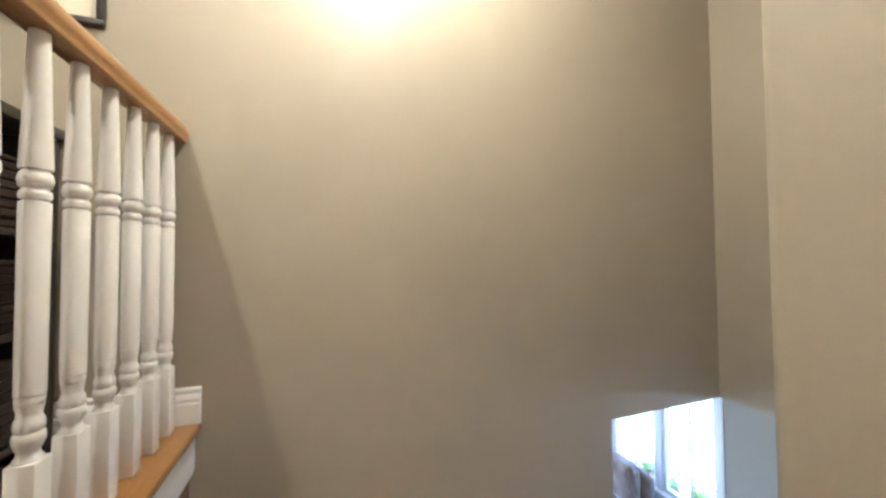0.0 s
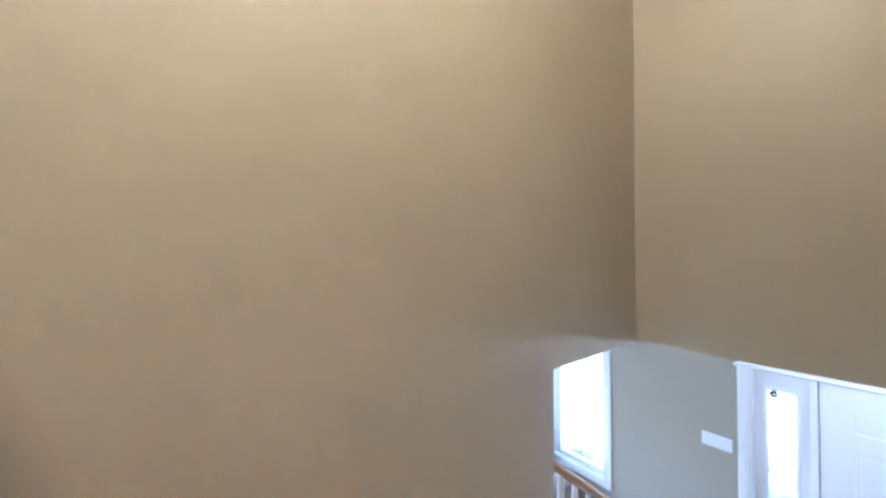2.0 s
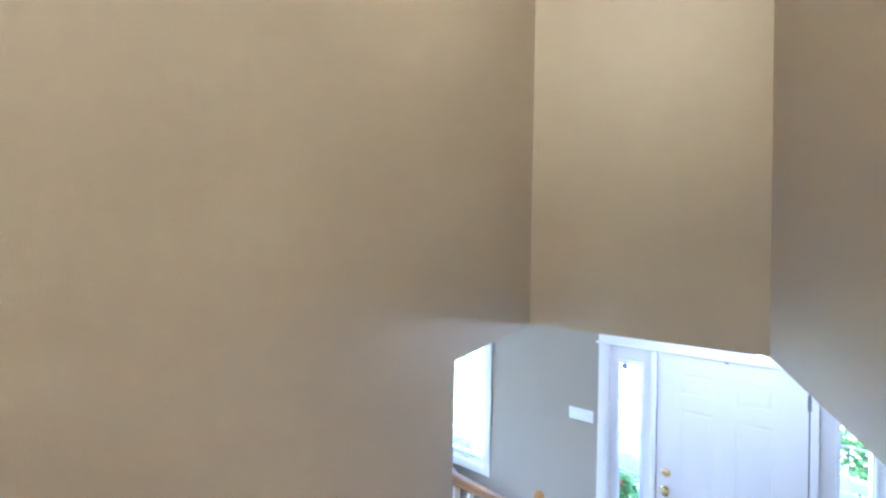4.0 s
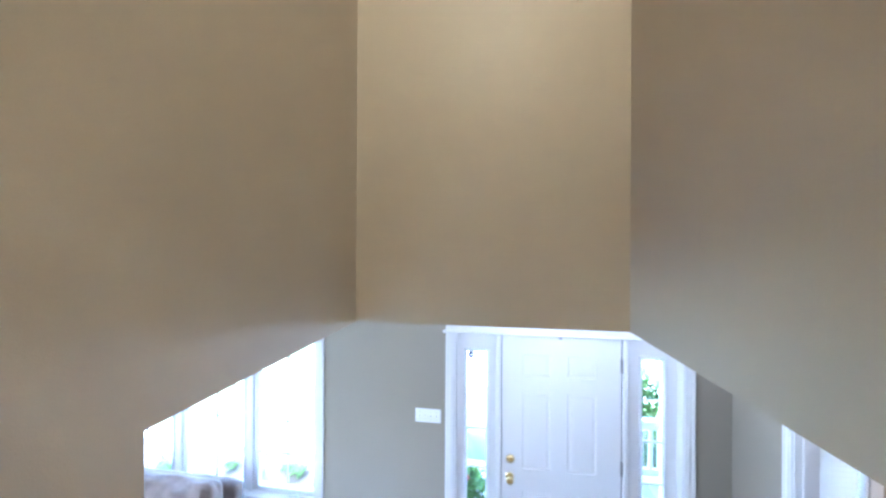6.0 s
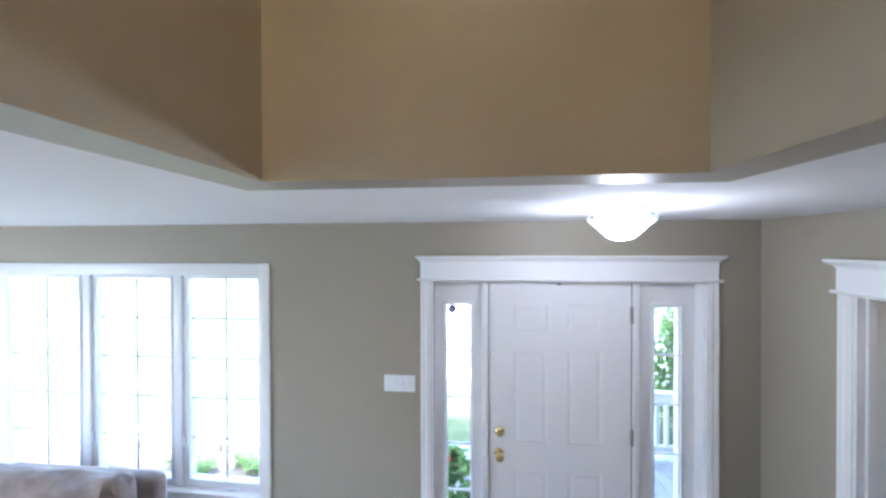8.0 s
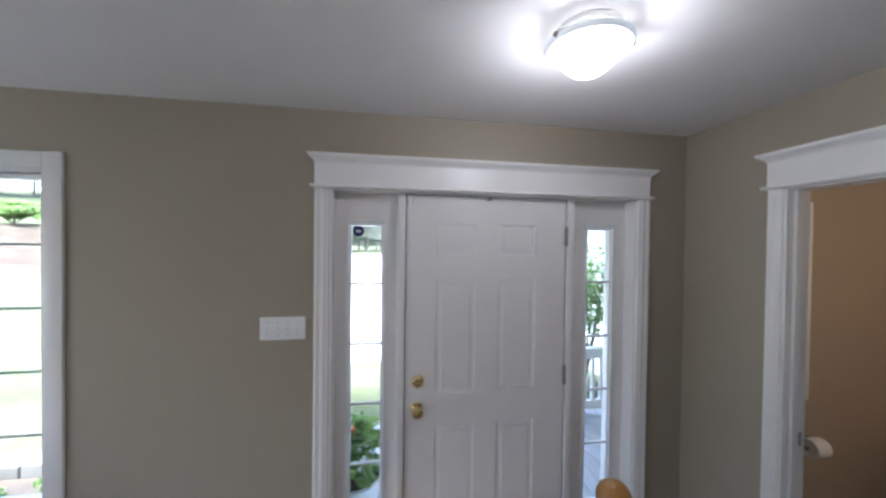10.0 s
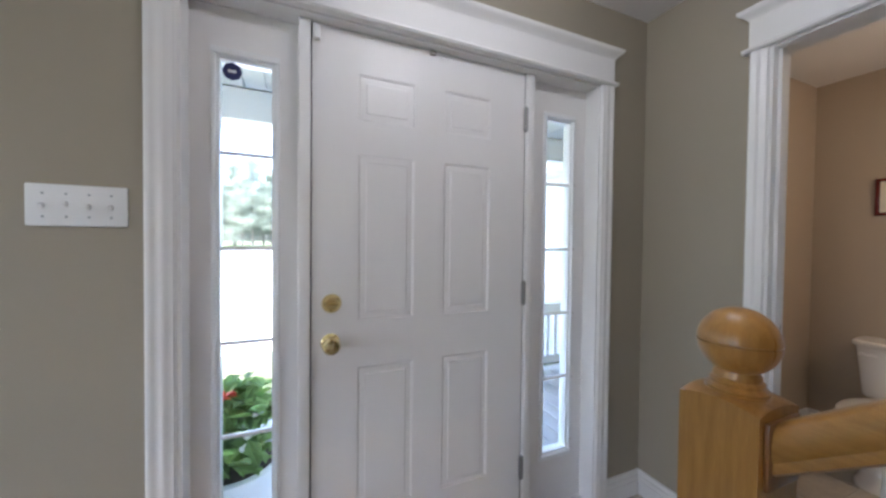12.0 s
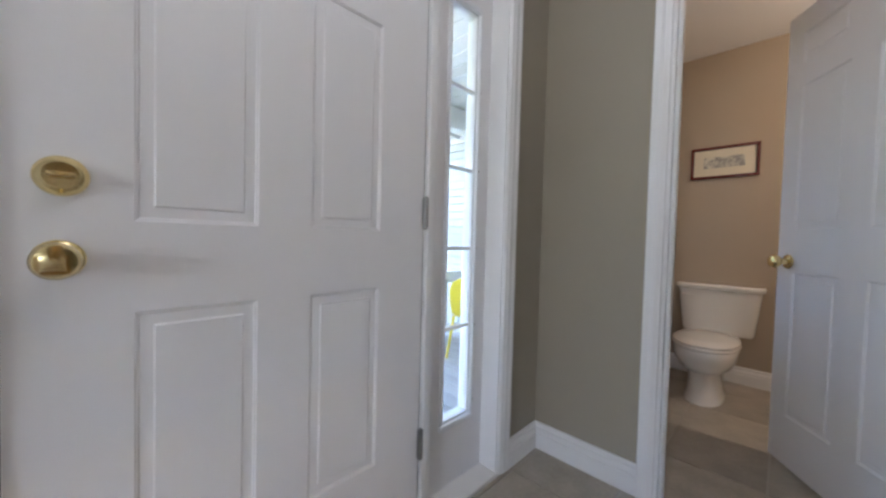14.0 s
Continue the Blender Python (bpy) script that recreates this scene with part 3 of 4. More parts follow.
dome_lamp((-0.5, -3.42, ZT), 0.16, 0.165, WARMGLASS, BRONZE, "lit warm glass bowl lamp on the stairwell ceiling")
dome_lamp((1.0, -4.42, ZT), 0.16, 0.165, WARMGLASS, BRONZE, "lit warm glass bowl lamp on the hall ceiling")

# ---------- mouldings round doors and windows ----------
CASING = [(0, 0), (0.085, 0), (0.085, 0.018), (0.079, 0.021), (0.066, 0.020), (0.060, 0.0172), (0.046, 0.0162), (0.042, 0.018), (0.030, 0.017), (0.024, 0.0138), (0.008, 0.0125), (0.004, 0.007), (0, 0.005)]


def casing_leg(name, start, end, away, out, parent, width=0.072):
    return part(name, sweep([(u * width / 0.085, v) for u, v in CASING], start, end, away, out), WHITE, parent)


def head_trim(parent, a, b, z, out, along):
    """Flat head board with a thin lip below and a flared crown on top, from a to b along a wall."""
    a, b, out, along = Vector(a), Vector(b), Vector(out), Vector(along)
    Z = Vector((0, 0, z))
    part("head_board", sweep([(0, 0.008), (0.022, 0.008), (0.022, 0.122), (0, 0.122)], a + Z, b + Z, out, (0, 0, 1)), WHITE, parent)
    part("lip", sweep([(0, -0.004), (0.028, -0.004), (0.034, 0.002), (0.034, 0.006), (0.028, 0.012), (0, 0.012)], a + Z - along * 0.02, b + Z + along * 0.02, out, (0, 0, 1)), WHITE, parent)
    bm = bmesh.new()
    prof = [(0.0, 0.118), (0.023, 0.118), (0.026, 0.124), (0.034, 0.132), (0.046, 0.139), (0.052, 0.144), (0.055, 0.15), (0.055, 0.157), (0.0, 0.157)]
    ends = []
    for base, sgn in ((a, -1), (b, 1)):
        ends.append([bm.verts.new(base + Z + along * sgn * 0.8 * max(0.0, u - 0.018) + out * u + Vector((0, 0, v))) for u, v in prof])
    n = len(prof)
    for k in range(n):
        bm.faces.new((ends[0][k], ends[0][(k + 1) % n], ends[1][(k + 1) % n], ends[1][k]))
    bm.faces.new(ends[0][::-1])
    bm.faces.new(ends[1])
    bmesh.ops.recalc_face_normals(bm, faces=bm.faces)
    part("crown", bm, WHITE, parent)


def six_panel_leaf(w, rows, cols, thick, name, parent, mat=None):
    """A moulded leaf in x 0..w, z from 0, front at y=0 facing -y, with sunk panels on both faces."""
    zs = sorted({r for row in rows[:-1] for r in row} | {0.0, rows[-1]})
    xs = sorted({c for col in cols for c in col} | {0.0, w})
    bm = bmesh.new()
    fields = []
    for y, flip in ((0.0, False), (thick, True)):
        grid = {(i, j): bm.verts.new((x, y, z)) for i, x in enumerate(xs) for j, z in enumerate(zs)}
        for i in range(len(xs) - 1):
            for j in range(len(zs) - 1):
                q = [grid[i, j], grid[i + 1, j], grid[i + 1, j + 1], grid[i, j + 1]]
                f = bm.faces.new(q[::-1] if flip else q)
                cx, cz = (xs[i] + xs[i + 1]) / 2, (zs[j] + zs[j + 1]) / 2
                if any(c[0] < cx < c[1] for c in cols) and any(r[0] < cz < r[1] for r in rows[:-1]):
                    fields.append(f)
    bm.normal_update()
    for thickness, depth in ((0.004, -0.0022), (0.003, 0.0), (0.004, -0.0028), (0.029, 0.0016), (0.004, 0.0026)):
        bmesh.ops.inset_individual(bm, faces=fields, thickness=thickness, depth=depth)
    edge = boxes((0, 0.0008, 0, w, thick - 0.0008, rows[-1]))
    tmp = bpy.data.meshes.new("edge")
    edge.to_mesh(tmp)
    edge.free()
    caps = [p for p in tmp.polygons if abs(p.normal.y) < 0.5]
    for p in caps:
        bm.faces.new([bm.verts.new(tmp.vertices[i].co) for i in p.vertices])
    bpy.data.meshes.remove(tmp)
    ob = part(name, bm, mat or DOORW, parent)
    shade(ob, 25)
    return ob


# ---------- front door with sidelights ----------
def knob(parent, m, mat=BRASS):
    k = part("knob", lathe([(0.031, 0.0), (0.033, 0.003), (0.029, 0.008), (0.014, 0.012), (0.012, 0.03), (0.016, 0.034), (0.026, 0.04), (0.0295, 0.05), (0.0295, 0.058), (0.024, 0.068), (0.012, 0.072), (0.002, 0.073)], 32, m), mat, parent, "polished brass knob")
    return k


def deadbolt(parent, m):
    d = part("deadbolt", lathe([(0.032, 0), (0.034, 0.004), (0.033, 0.010), (0.026, 0.016), (0.022, 0.020), (0.002, 0.021)], 32, m), BRASS, parent, "polished brass deadbolt rose")
    bm = bmesh.new()
    box(bm, -0.017, -0.005, 0.018, 0.017, 0.005, 0.034, 0.004)
    bm.transform(m)
    part("thumb_turn", bm, BRASS, d)


FACE_IN = lambda x, y, z: Matrix.Translation((x, y, z)) @ Euler((radians(90), 0, 0)).to_matrix().to_4x4()


def front_door():
    d = thing("door_1", (0.0, 0.05, 0.0), "closed white six-panel front door with brass hardware", "door", kind="structure")
    leaf = six_panel_leaf(0.886, [(0.272, 0.82), (0.992, 1.602), (1.722, 1.89), 2.035], [(0.158, 0.373), (0.498, 0.711)], 0.044, "leaf", d)
    leaf.location = Vector((-0.443, 0.042, 0.018)) - d.location
    leaf.matrix_parent_inverse = Matrix()
    bpy.context.view_layer.update()
    knob(leaf, FACE_IN(-0.38, 0.042, 0.94))
    deadbolt(leaf, FACE_IN(-0.376, 0.042, 1.080))
    for z in (1.85, 1.078, 0.286):
        h = part("hinge", lathe([(0.001, -0.056), (0.005, -0.054), (0.006, -0.05), (0.0085, -0.049), (0.0085, -0.017), (0.0076, -0.0165), (0.0076, -0.0155), (0.0085, -0.015), (0.0085, 0.015), (0.0076, 0.0155), (0.0076, 0.0165), (0.0085, 0.017), (0.0085, 0.049), (0.006, 0.05), (0.005, 0.054), (0.001, 0.056)], 14, Matrix.Translation((0.445, 0.0325, z))), NICKEL, d, "brushed nickel butt hinge")
        part("leaf_plate", boxes((0.437, 0.0385, z - 0.05, 0.4425, 0.0415, z + 0.05)), NICKEL, h)
    part("contact_sensor", box(bmesh.new(), -0.012, 0.028, 2.034, 0.012, 0.041, 2.05, 0.003), STEEL, leaf, "small grey contact sensor")
    part("alarm_sensor", box(bmesh.new(), -0.438, 0.024, 1.995, -0.418, 0.041, 2.045, 0.004), VINYL, leaf, "small white alarm sensor")
    part("weather_seal", boxes((-0.449, 0.05, 0.016, -0.4425, 0.08, 2.0535), (0.4425, 0.05, 0.016, 0.453, 0.08, 2.0535), (-0.449, 0.05, 2.0525, 0.453, 0.08, 2.0565)), RUBBER, d)
    # jambs, mullions and head of the unit
    for x0, x1 in ((-0.826, -0.804), (0.846, 0.868)):
        part("jamb", boxes((x0, 0.0, 0.0, x1, 0.16, 2.068)), WHITE, d)
    for x0, x1 in ((-0.487, -0.448), (0.452, 0.491)):
        part("mullion_post", box(bmesh.new(), x0, 0.03, 0.0, x1, 0.15, 2.056, 0.004), WHITE, d)
    part("head_jamb", boxes((-0.804, 0.0, 2.0562, 0.846, 0.16, 2.068)), WHITE, d)
    part("threshold", box(bmesh.new(), -0.804, -0.012, -0.006, 0.846, 0.16, 0.016, 0.005), WHITE, d)
    # sidelights
    for x0, x1, g0, g1 in ((-0.804, -0.487, -0.722, -0.569), (0.491, 0.846, 0.607, 0.749)):
        s = part("sidelight", panel("y", 0.085, 0.125, (x0, x1), (0.016, 2.056), [(g0 - 0.012, g1 + 0.012, 0.266, 1.906)]), DOORW, d, "white sidelight panel with a tall narrow window")
        for r in ((g0 - 0.024, 0.248, g1 + 0.024, 0.272), (g0 - 0.024, 1.901, g1 + 0.024, 1.924), (g0 - 0.024, 0.272, g0 - 0.009, 1.901), (g1 + 0.009, 0.272, g1 + 0.024, 1.901)):
            bm = box(bmesh.new(), r[0], 0.073, r[1], r[2], 0.136, r[3], 0.005)
            part("glazing_bead", bm, VINYL, s)
        for x2, z2, x3, z3 in ((g0 - 0.011, 0.2685, g1 + 0.011, 0.281), (g0 - 0.011, 1.892, g1 + 0.011, 1.9045), (g0 - 0.011, 0.281, g0, 1.892), (g1, 0.281, g1 + 0.011, 1.892)):
            part("inner_bead", box(bmesh.new(), x2, 0.0855, z2, x3, 0.134, z3, 0.003), VINYL, s)
        for k in range(1, 5):
            z = 1.904 - k * 0.3155 - 0.001
            part("muntin", box(bmesh.new(), g0, 0.089, z - 0.0065, g1, 0.103, z + 0.0065, 0.003), VINYL, s)
        pane = part("pane", boxes((g0 - 0.004, 0.106, 0.274, g1 + 0.004, 0.112, 1.9)), CLEAR, s)
        pane.visible_shadow = False
        for k in range(5 if x0 > 0 else 0):
            z = 1.904 - k * 0.3155 - 0.001
            part("screw_cap", lathe([(0.003, 0), (0.003, 0.002)], 8, FACE_IN(g1 + 0.02, 0.074, max(0.262, z - 0.3155))), BRONZE, s)
    # round sticker on the left glass
    part("security_sticker", lathe([(0.03, 0), (0.03, 0.001)], 8, FACE_IN(-0.689, 0.1055, 1.862)), BLUE, d, "navy octagonal sticker with a white mark")
    part("sticker_mark", boxes((-0.701, 0.1035, 1.857, -0.677, 0.1043, 1.867)), VINYL, d)
    # casing
    t = thing("door_casing", (0, 0, 0), "white moulded casing with crowned head round the front door", "door trim", kind="structure")
    casing_leg("casing_leg", (-0.814, 0, 0), (-0.814, 0, 2.068), (-1, 0, 0), (0, -1, 0), t)
    casing_leg("casing_leg", (0.852, 0, 0), (0.852, 0, 2.068), (1, 0, 0), (0, -1, 0), t)
    head_trim(t, (-0.886, 0, 0), (0.918, 0, 0), 2.068, (0, -1, 0), (1, 0, 0))


front_door()


def powder_door():
    d = thing("door_2", (1.288, -1.238, 0), "white six-panel interior door standing open into the powder room", "door", kind="structure")
    leaf = six_panel_leaf(0.765, [(0.22, 0.87), (1.06, 1.70), (1.80, 1.93), 2.03], [(0.10, 0.335), (0.44, 0.675)], 0.035, "leaf", d)
    leaf.matrix_parent_inverse = Matrix()
    d.rotation_euler = (0, 0, math.atan2(0.418, 0.665))
    leaf.location = (0.01, -0.018, 0.012)
    bpy.context.view_layer.update()
    for y, s in ((-0.018, 90), (0.017, -90)):
        m = d.matrix_world @ Matrix.Translation((0.71, y, 0.93)) @ Euler((radians(s), 0, 0)).to_matrix().to_4x4()
        knob(leaf, m)
    for z in (0.25, 1.05, 1.8):
        part("hinge", lathe([(0.006, -0.045), (0.006, 0.045)], 12, d.matrix_world @ Matrix.Translation((0.004, 0.0, z))), BRASS, d)
    for y0, y1 in ((-0.519, -0.505), (-1.285, -1.271)):
        part("jamb", boxes((XF - 0.004, y0, 0, 1.284, y1, 2.065)), WHITE, d)
    part("head_jamb", boxes((XF - 0.004, -1.271, 2.051, 1.284, -0.519, 2.065)), WHITE, d)
    part("stop", boxes((1.20, -0.53, 0, 1.235, -0.519, 2.051)), WHITE, d)
    part("strike_plate", boxes((1.238, -0.5215, 0.93, 1.266, -0.519, 0.99)), STEEL, d, "dull nickel strike plate")
    t = thing("door_casing", (XF, -0.86, 0), "white moulded casing with crowned head round the powder room doorway", "door trim", kind="structure")
    casing_leg("casing_leg", (XF, -0.51, 0), (XF, -0.51, 2.063), (0, 1, 0), (-1, 0, 0), t, 0.06)
    casing_leg("casing_leg", (XF, -1.282, 0), (XF, -1.282, 2.063), (0, -1, 0), (-1, 0, 0), t, 0.06)
    head_trim(t, (XF, -1.342, 0), (XF, -0.448, 0), 2.063, (-1, 0, 0), (0, 1, 0))


powder_door()


# ---------- living room window ----------
def living_window():
    w = thing("window_1", (-3.1, 0.06, 0.56), "white triple casement window with grilles and crank handles", "window", kind="structure")
    z0, z1 = 0.56, 2.105
    for r in ((-4.21, 0.0, z0, -4.19, 0.15, z1), (-2.01, 0.0, z0, -1.99, 0.15, z1), (-4.19, 0.0, z1 - 0.018, -2.01, 0.15, z1)):
        part("frame_liner", boxes(r), WHITE, w)
    part("window_sill", box(bmesh.new(), -4.23, -0.02, z0 - 0.002, -1.97, 0.15, z0 + 0.022, 0.006), WHITE, w)
    spans = ((-4.02, -3.435), (-3.276, -2.706), (-2.561, -2.03))
    gz0, gz1 = 0.632, 2.062
    edges = [-4.19, -3.355, -2.634, -2.01]
    for (g0, g1), e0, e1 in zip(spans, edges, edges[1:]):
        s = part("sash", panel("y", 0.052, 0.10, (e0 + 0.012, e1 - 0.012), (z0 + 0.024, z1 - 0.02), [(g0, g1, gz0, gz1)]), VINYL, w, "white vinyl casement sash")
        for r in ((g0 - 0.02, 0.04, gz0 - 0.02, g1 + 0.02, 0.0515, gz0), (g0 - 0.02, 0.04, gz1, g1 + 0.02, 0.0515, gz1 + 0.02), (g0 - 0.02, 0.04, gz0, g0, 0.0515, gz1), (g1, 0.04, gz0, g1 + 0.02, 0.0515, gz1)):
            part("glazing_bead", box(bmesh.new(), *r, 0.004), VINYL, s)
        pane = part("pane", boxes((g0 - 0.004, 0.078, gz0 - 0.004, g1 + 0.004, 0.084, gz1 + 0.004)), CLEAR, s)
        pane.visible_shadow = False
        part("muntin", box(bmesh.new(), (g0 + g1) / 2 - 0.006, 0.066, gz0, (g0 + g1) / 2 + 0.006, 0.076, gz1, 0.003), MUNTIN, s)
        for k in range(1, 5):
            z = gz0 + (gz1 - gz0) * k / 5
            part("muntin", box(bmesh.new(), g0, 0.067, z - 0.006, g1, 0.0755, z + 0.006, 0.003), MUNTIN, s)
        if (g0, g1) != spans[1]:
            cx = g0 + 0.34
            cr = part("crank", box(bmesh.new(), cx - 0.04, 0.012, z0 + 0.024, cx + 0.04, 0.052, z0 + 0.04, 0.006), VINYL, w, "white folding crank handle")
            part("crank_arm", sweep([(-0.006, -0.004), (0.006, -0.004), (0.006, 0.004), (-0.006, 0.004)], (cx, 0.03, z0 + 0.044), (cx + 0.07, 0.0, z0 + 0.052), (0, 1, 0), (0, 0, 1)), VINYL, cr)
        part("latch", box(bmesh.new(), e0 + 0.03, 0.036, 0.86, e0 + 0.045, 0.052, 0.94, 0.004), VINYL, w)
    for x in edges[1:3]:
        part("mullion", box(bmesh.new(), x - 0.03, 0.03, z0 + 0.024, x + 0.03, 0.12, z1 - 0.019, 0.004), VINYL, w)
    t = thing("window_casing", (-3.1, 0, 0.5), "flat white casing round the living room window", "window trim", kind="structure")
    W = 0.07
    for r in ((-4.21 - W, -0.017, z0 - W, -4.206, 0, z1 + W), (-1.994, -0.017, z0 - W, -1.99 + W, 0, z1 + W), (-4.206, -0.016, z1 - 0.004, -1.994, 0, z1 + W - 0.001), (-4.206, -0.016, z0 - W + 0.001, -1.994, 0, z0 - 0.004)):
        part("casing_board", box(bmesh.new(), *r, 0.004), WHITE, t)


living_window()


def powder_window():
    w = thing("window_2", (1.73, 0.06, 0.92), "small white powder room window with lowered slat blind", "window", kind="structure")
    z0, z1, x0, x1 = 0.92, 2.02, 1.46, 2.0
    for r in ((x0, 0.0, z0, x0 + 0.02, 0.15, z1), (x1 - 0.02, 0.0, z0, x1, 0.15, z1), (x0 + 0.02, 0.0, z1 - 0.02, x1 - 0.02, 0.15, z1), (x0 + 0.02, 0.0, z0, x1 - 0.02, 0.15, z0 + 0.02)):
        part("window_frame", boxes(r), WHITE, w)
    pane = part("pane", boxes((x0 + 0.02, 0.10, z0 + 0.02, x1 - 0.02, 0.106, z1 - 0.02)), CLEAR, w)
    pane.visible_shadow = False
    for r in ((x0 - 0.066, -0.016, z0 - 0.066, x0 + 0.004, 0, z1 + 0.066), (x1 - 0.004, -0.016, z0 - 0.066, x1 + 0.066, 0, z1 + 0.066), (x0 + 0.004, -0.015, z1 - 0.004, x1 - 0.004, 0, z1 + 0.065), (x0 + 0.004, -0.015, z0 - 0.065, x1 - 0.004, 0, z0 + 0.004)):
        part("casing_board", box(bmesh.new(), *r, 0.004), WHITE, w)
    b = thing("window_blind", (1.73, 0.05, z1 - 0.03), "white horizontal slat blind lowered over the small window", "blind")
    part("head_rail", box(bmesh.new(), x0 + 0.023, 0.03, z1 - 0.055, x1 - 0.023, 0.07, z1 - 0.021, 0.003), SLAT, b)
    z = z1 - 0.08
    while z > z0 + 0.05:
        bm = box(bmesh.new(), -0.245, -0.022, -0.0012, 0.245, 0.022, 0.0012)
        bm.transform(Matrix.Translation(((x0 + x1) / 2, 0.05, z)) @ Euler((radians(38), 0, 0)).to_matrix().to_4x4())
        part("slat", bm, SLAT, b)
        z -= 0.036
    part("bottom_rail", box(bmesh.new(), x0 + 0.025, 0.035, z0 + 0.024, x1 - 0.025, 0.065, z0 + 0.04, 0.003), SLAT, b)
    part("cord", lathe([(0.002, 1.32), (0.002, 1.93)], 6, Matrix.Translation((x1 - 0.1, 0.02, 0))), SLAT, b)
    part("cord_tassel", lathe([(0.003, 1.28), (0.007, 1.285), (0.004, 1.33)], 8, Matrix.Translation((x1 - 0.1, 0.02, 0))), BRONZE, b)


powder_window()


# ---------- switch plate ----------
def switch_plate():
    s = thing("light_switch", (-1.028, 0, 1.388), "white four-gang toggle switch plate on the wall", "light switch")
    part("plate", box(bmesh.new(), -1.131, -0.007, 1.333, -0.924, 0, 1.443, 0.004), VINYL, s)
    for k in range(4):
        x = -1.0275 + (k - 1.5) * 0.046
        bm = box(bmesh.new(), -0.0045, -0.016, -0.0065, 0.0045, 0.0, 0.0065, 0.002)
        bm.transform(Matrix.Translation((x, -0.006, 1.388)) @ Euler((radians(25 if k != 1 else -25), 0, 0)).to_matrix().to_4x4())
        part("toggle", bm, VINYL, s)
        for z in (1.358, 1.418):
            part("screw", lathe([(0.003, 0), (0.003, 0.0015)], 10, FACE_IN(x, -0.007, z)), MUNTIN, s)


switch_plate()


# ---------- powder room ----------
def loft(rings, segs=28, power=2.4):
    """Rounded body through rings of (cx, cy, half x, half y, z)."""
    bm = bmesh.new()
    made = []
    for cx, cy, rx, ry, z in rings:
        row = []
        for k in range(segs):
            a = 2 * math.pi * k / segs
            c, s = math.cos(a), math.sin(a)
            row.append(bm.verts.new((cx + rx * math.copysign(abs(c) ** (2 / power), c), cy + ry * math.copysign(abs(s) ** (2 / power), s), z)))
        made.append(row)
    for a, b in zip(made, made[1:]):
        for k in range(segs):
            bm.faces.new((a[k], a[(k + 1) % segs], b[(k + 1) % segs], b[k]))
    bm.faces.new(made[0][::-1])
    bm.faces.new(made[-1])
    return bm


def toilet():
    y = -0.512
    t = thing("toilet", (2.5, y, 0), "white porcelain toilet with closed lid against the wall", "toilet")
    yb = y + 0.022
    part("pedestal", loft([(2.545, yb, 0.25, 0.108, 0.000), (2.545, yb, 0.247, 0.106, 0.019), (2.55, yb, 0.222, 0.094, 0.047), (2.555, yb, 0.212, 0.09, 0.140), (2.55, yb, 0.22, 0.102, 0.187), (2.52, yb, 0.25, 0.14, 0.224), (2.495, yb, 0.268, 0.162, 0.271), (2.485, yb, 0.276, 0.17, 0.318), (2.482, yb, 0.272, 0.17, 0.344), (2.482, yb, 0.266, 0.165, 0.352)]), PORCELAIN, t)
    part("seat", loft([(2.477, yb, 0.272, 0.172, 0.353), (2.477, yb, 0.279, 0.178, 0.358), (2.477, yb, 0.279, 0.178, 0.368), (2.477, yb, 0.272, 0.172, 0.373)], power=2.2), PORCELAIN, t)
    part("lid", loft([(2.479, yb, 0.27, 0.17, 0.376), (2.479, yb, 0.277, 0.176, 0.381), (2.479, yb, 0.275, 0.175, 0.389), (2.479, yb, 0.25, 0.157, 0.396), (2.479, yb, 0.15, 0.095, 0.400)], power=2.2), PORCELAIN, t)
    part("tank", loft([(2.83, y, 0.088, 0.195, 0.375), (2.83, y, 0.095, 0.205, 0.39), (2.83, y, 0.105, 0.235, 0.682)], 32, 6), PORCELAIN, t)
    part("tank_lid", loft([(2.828, y, 0.112, 0.245, 0.684), (2.828, y, 0.117, 0.25, 0.69), (2.828, y, 0.117, 0.25, 0.71), (2.828, y, 0.108, 0.24, 0.72)], 32, 6), PORCELAIN, t)
    part("neck", loft([(2.76, y, 0.08, 0.10, 0.28), (2.78, y, 0.10, 0.13, 0.374)], 24, 4), PORCELAIN, t)
    h = part("flush_handle", box(bmesh.new(), 2.708, y + 0.13, 0.63, 2.718, y + 0.20, 0.646, 0.004), PORCELAIN, t, "white flush lever")
    part("handle_boss", lathe([(0.012, 0), (0.012, 0.012)], 14, Matrix.Translation((2.722, y + 0.195, 0.638)) @ Euler((0, radians(-90), 0)).to_matrix().to_4x4()), PORCELAIN, h)


toilet()


def paper_holder():
    h = thing("toilet_paper_holder", (2.02, -0.005, 0.6), "metal toilet paper holder with a white roll on the wall", "paper holder")
    for x in (1.955, 2.085):
        part("post", lathe([(0.021, 0), (0.02, 0.006), (0.009, 0.012), (0.009, 0.075), (0.013, 0.08), (0.013, 0.092), (0.004, 0.095)], 18, FACE_IN(x, 0, 0.6)), BRONZE, h)
    m = Matrix.Translation((1.967, -0.084, 0.6)) @ Euler((0, radians(90), 0)).to_matrix().to_4x4()
    part("spindle", lathe([(0.008, 0), (0.008, 0.106)], 14, m), BRONZE, h)
    part("paper_roll", lathe([(0.02, 0.002), (0.053, 0.002), (0.054, 0.004), (0.054, 0.1), (0.053, 0.102), (0.02, 0.102)], 32, m), TISSUE, h, "white paper roll")


paper_holder()


def vanity_light():
    v = thing("wall_lamp", (2.05, -1.78, 2.0), "warm glass wall lamp over the powder room basin", "wall lamp")
    part("back_plate", box(bmesh.new(), 1.95, -1.779, 1.95, 2.15, -1.755, 2.05, 0.006), STEEL, v)
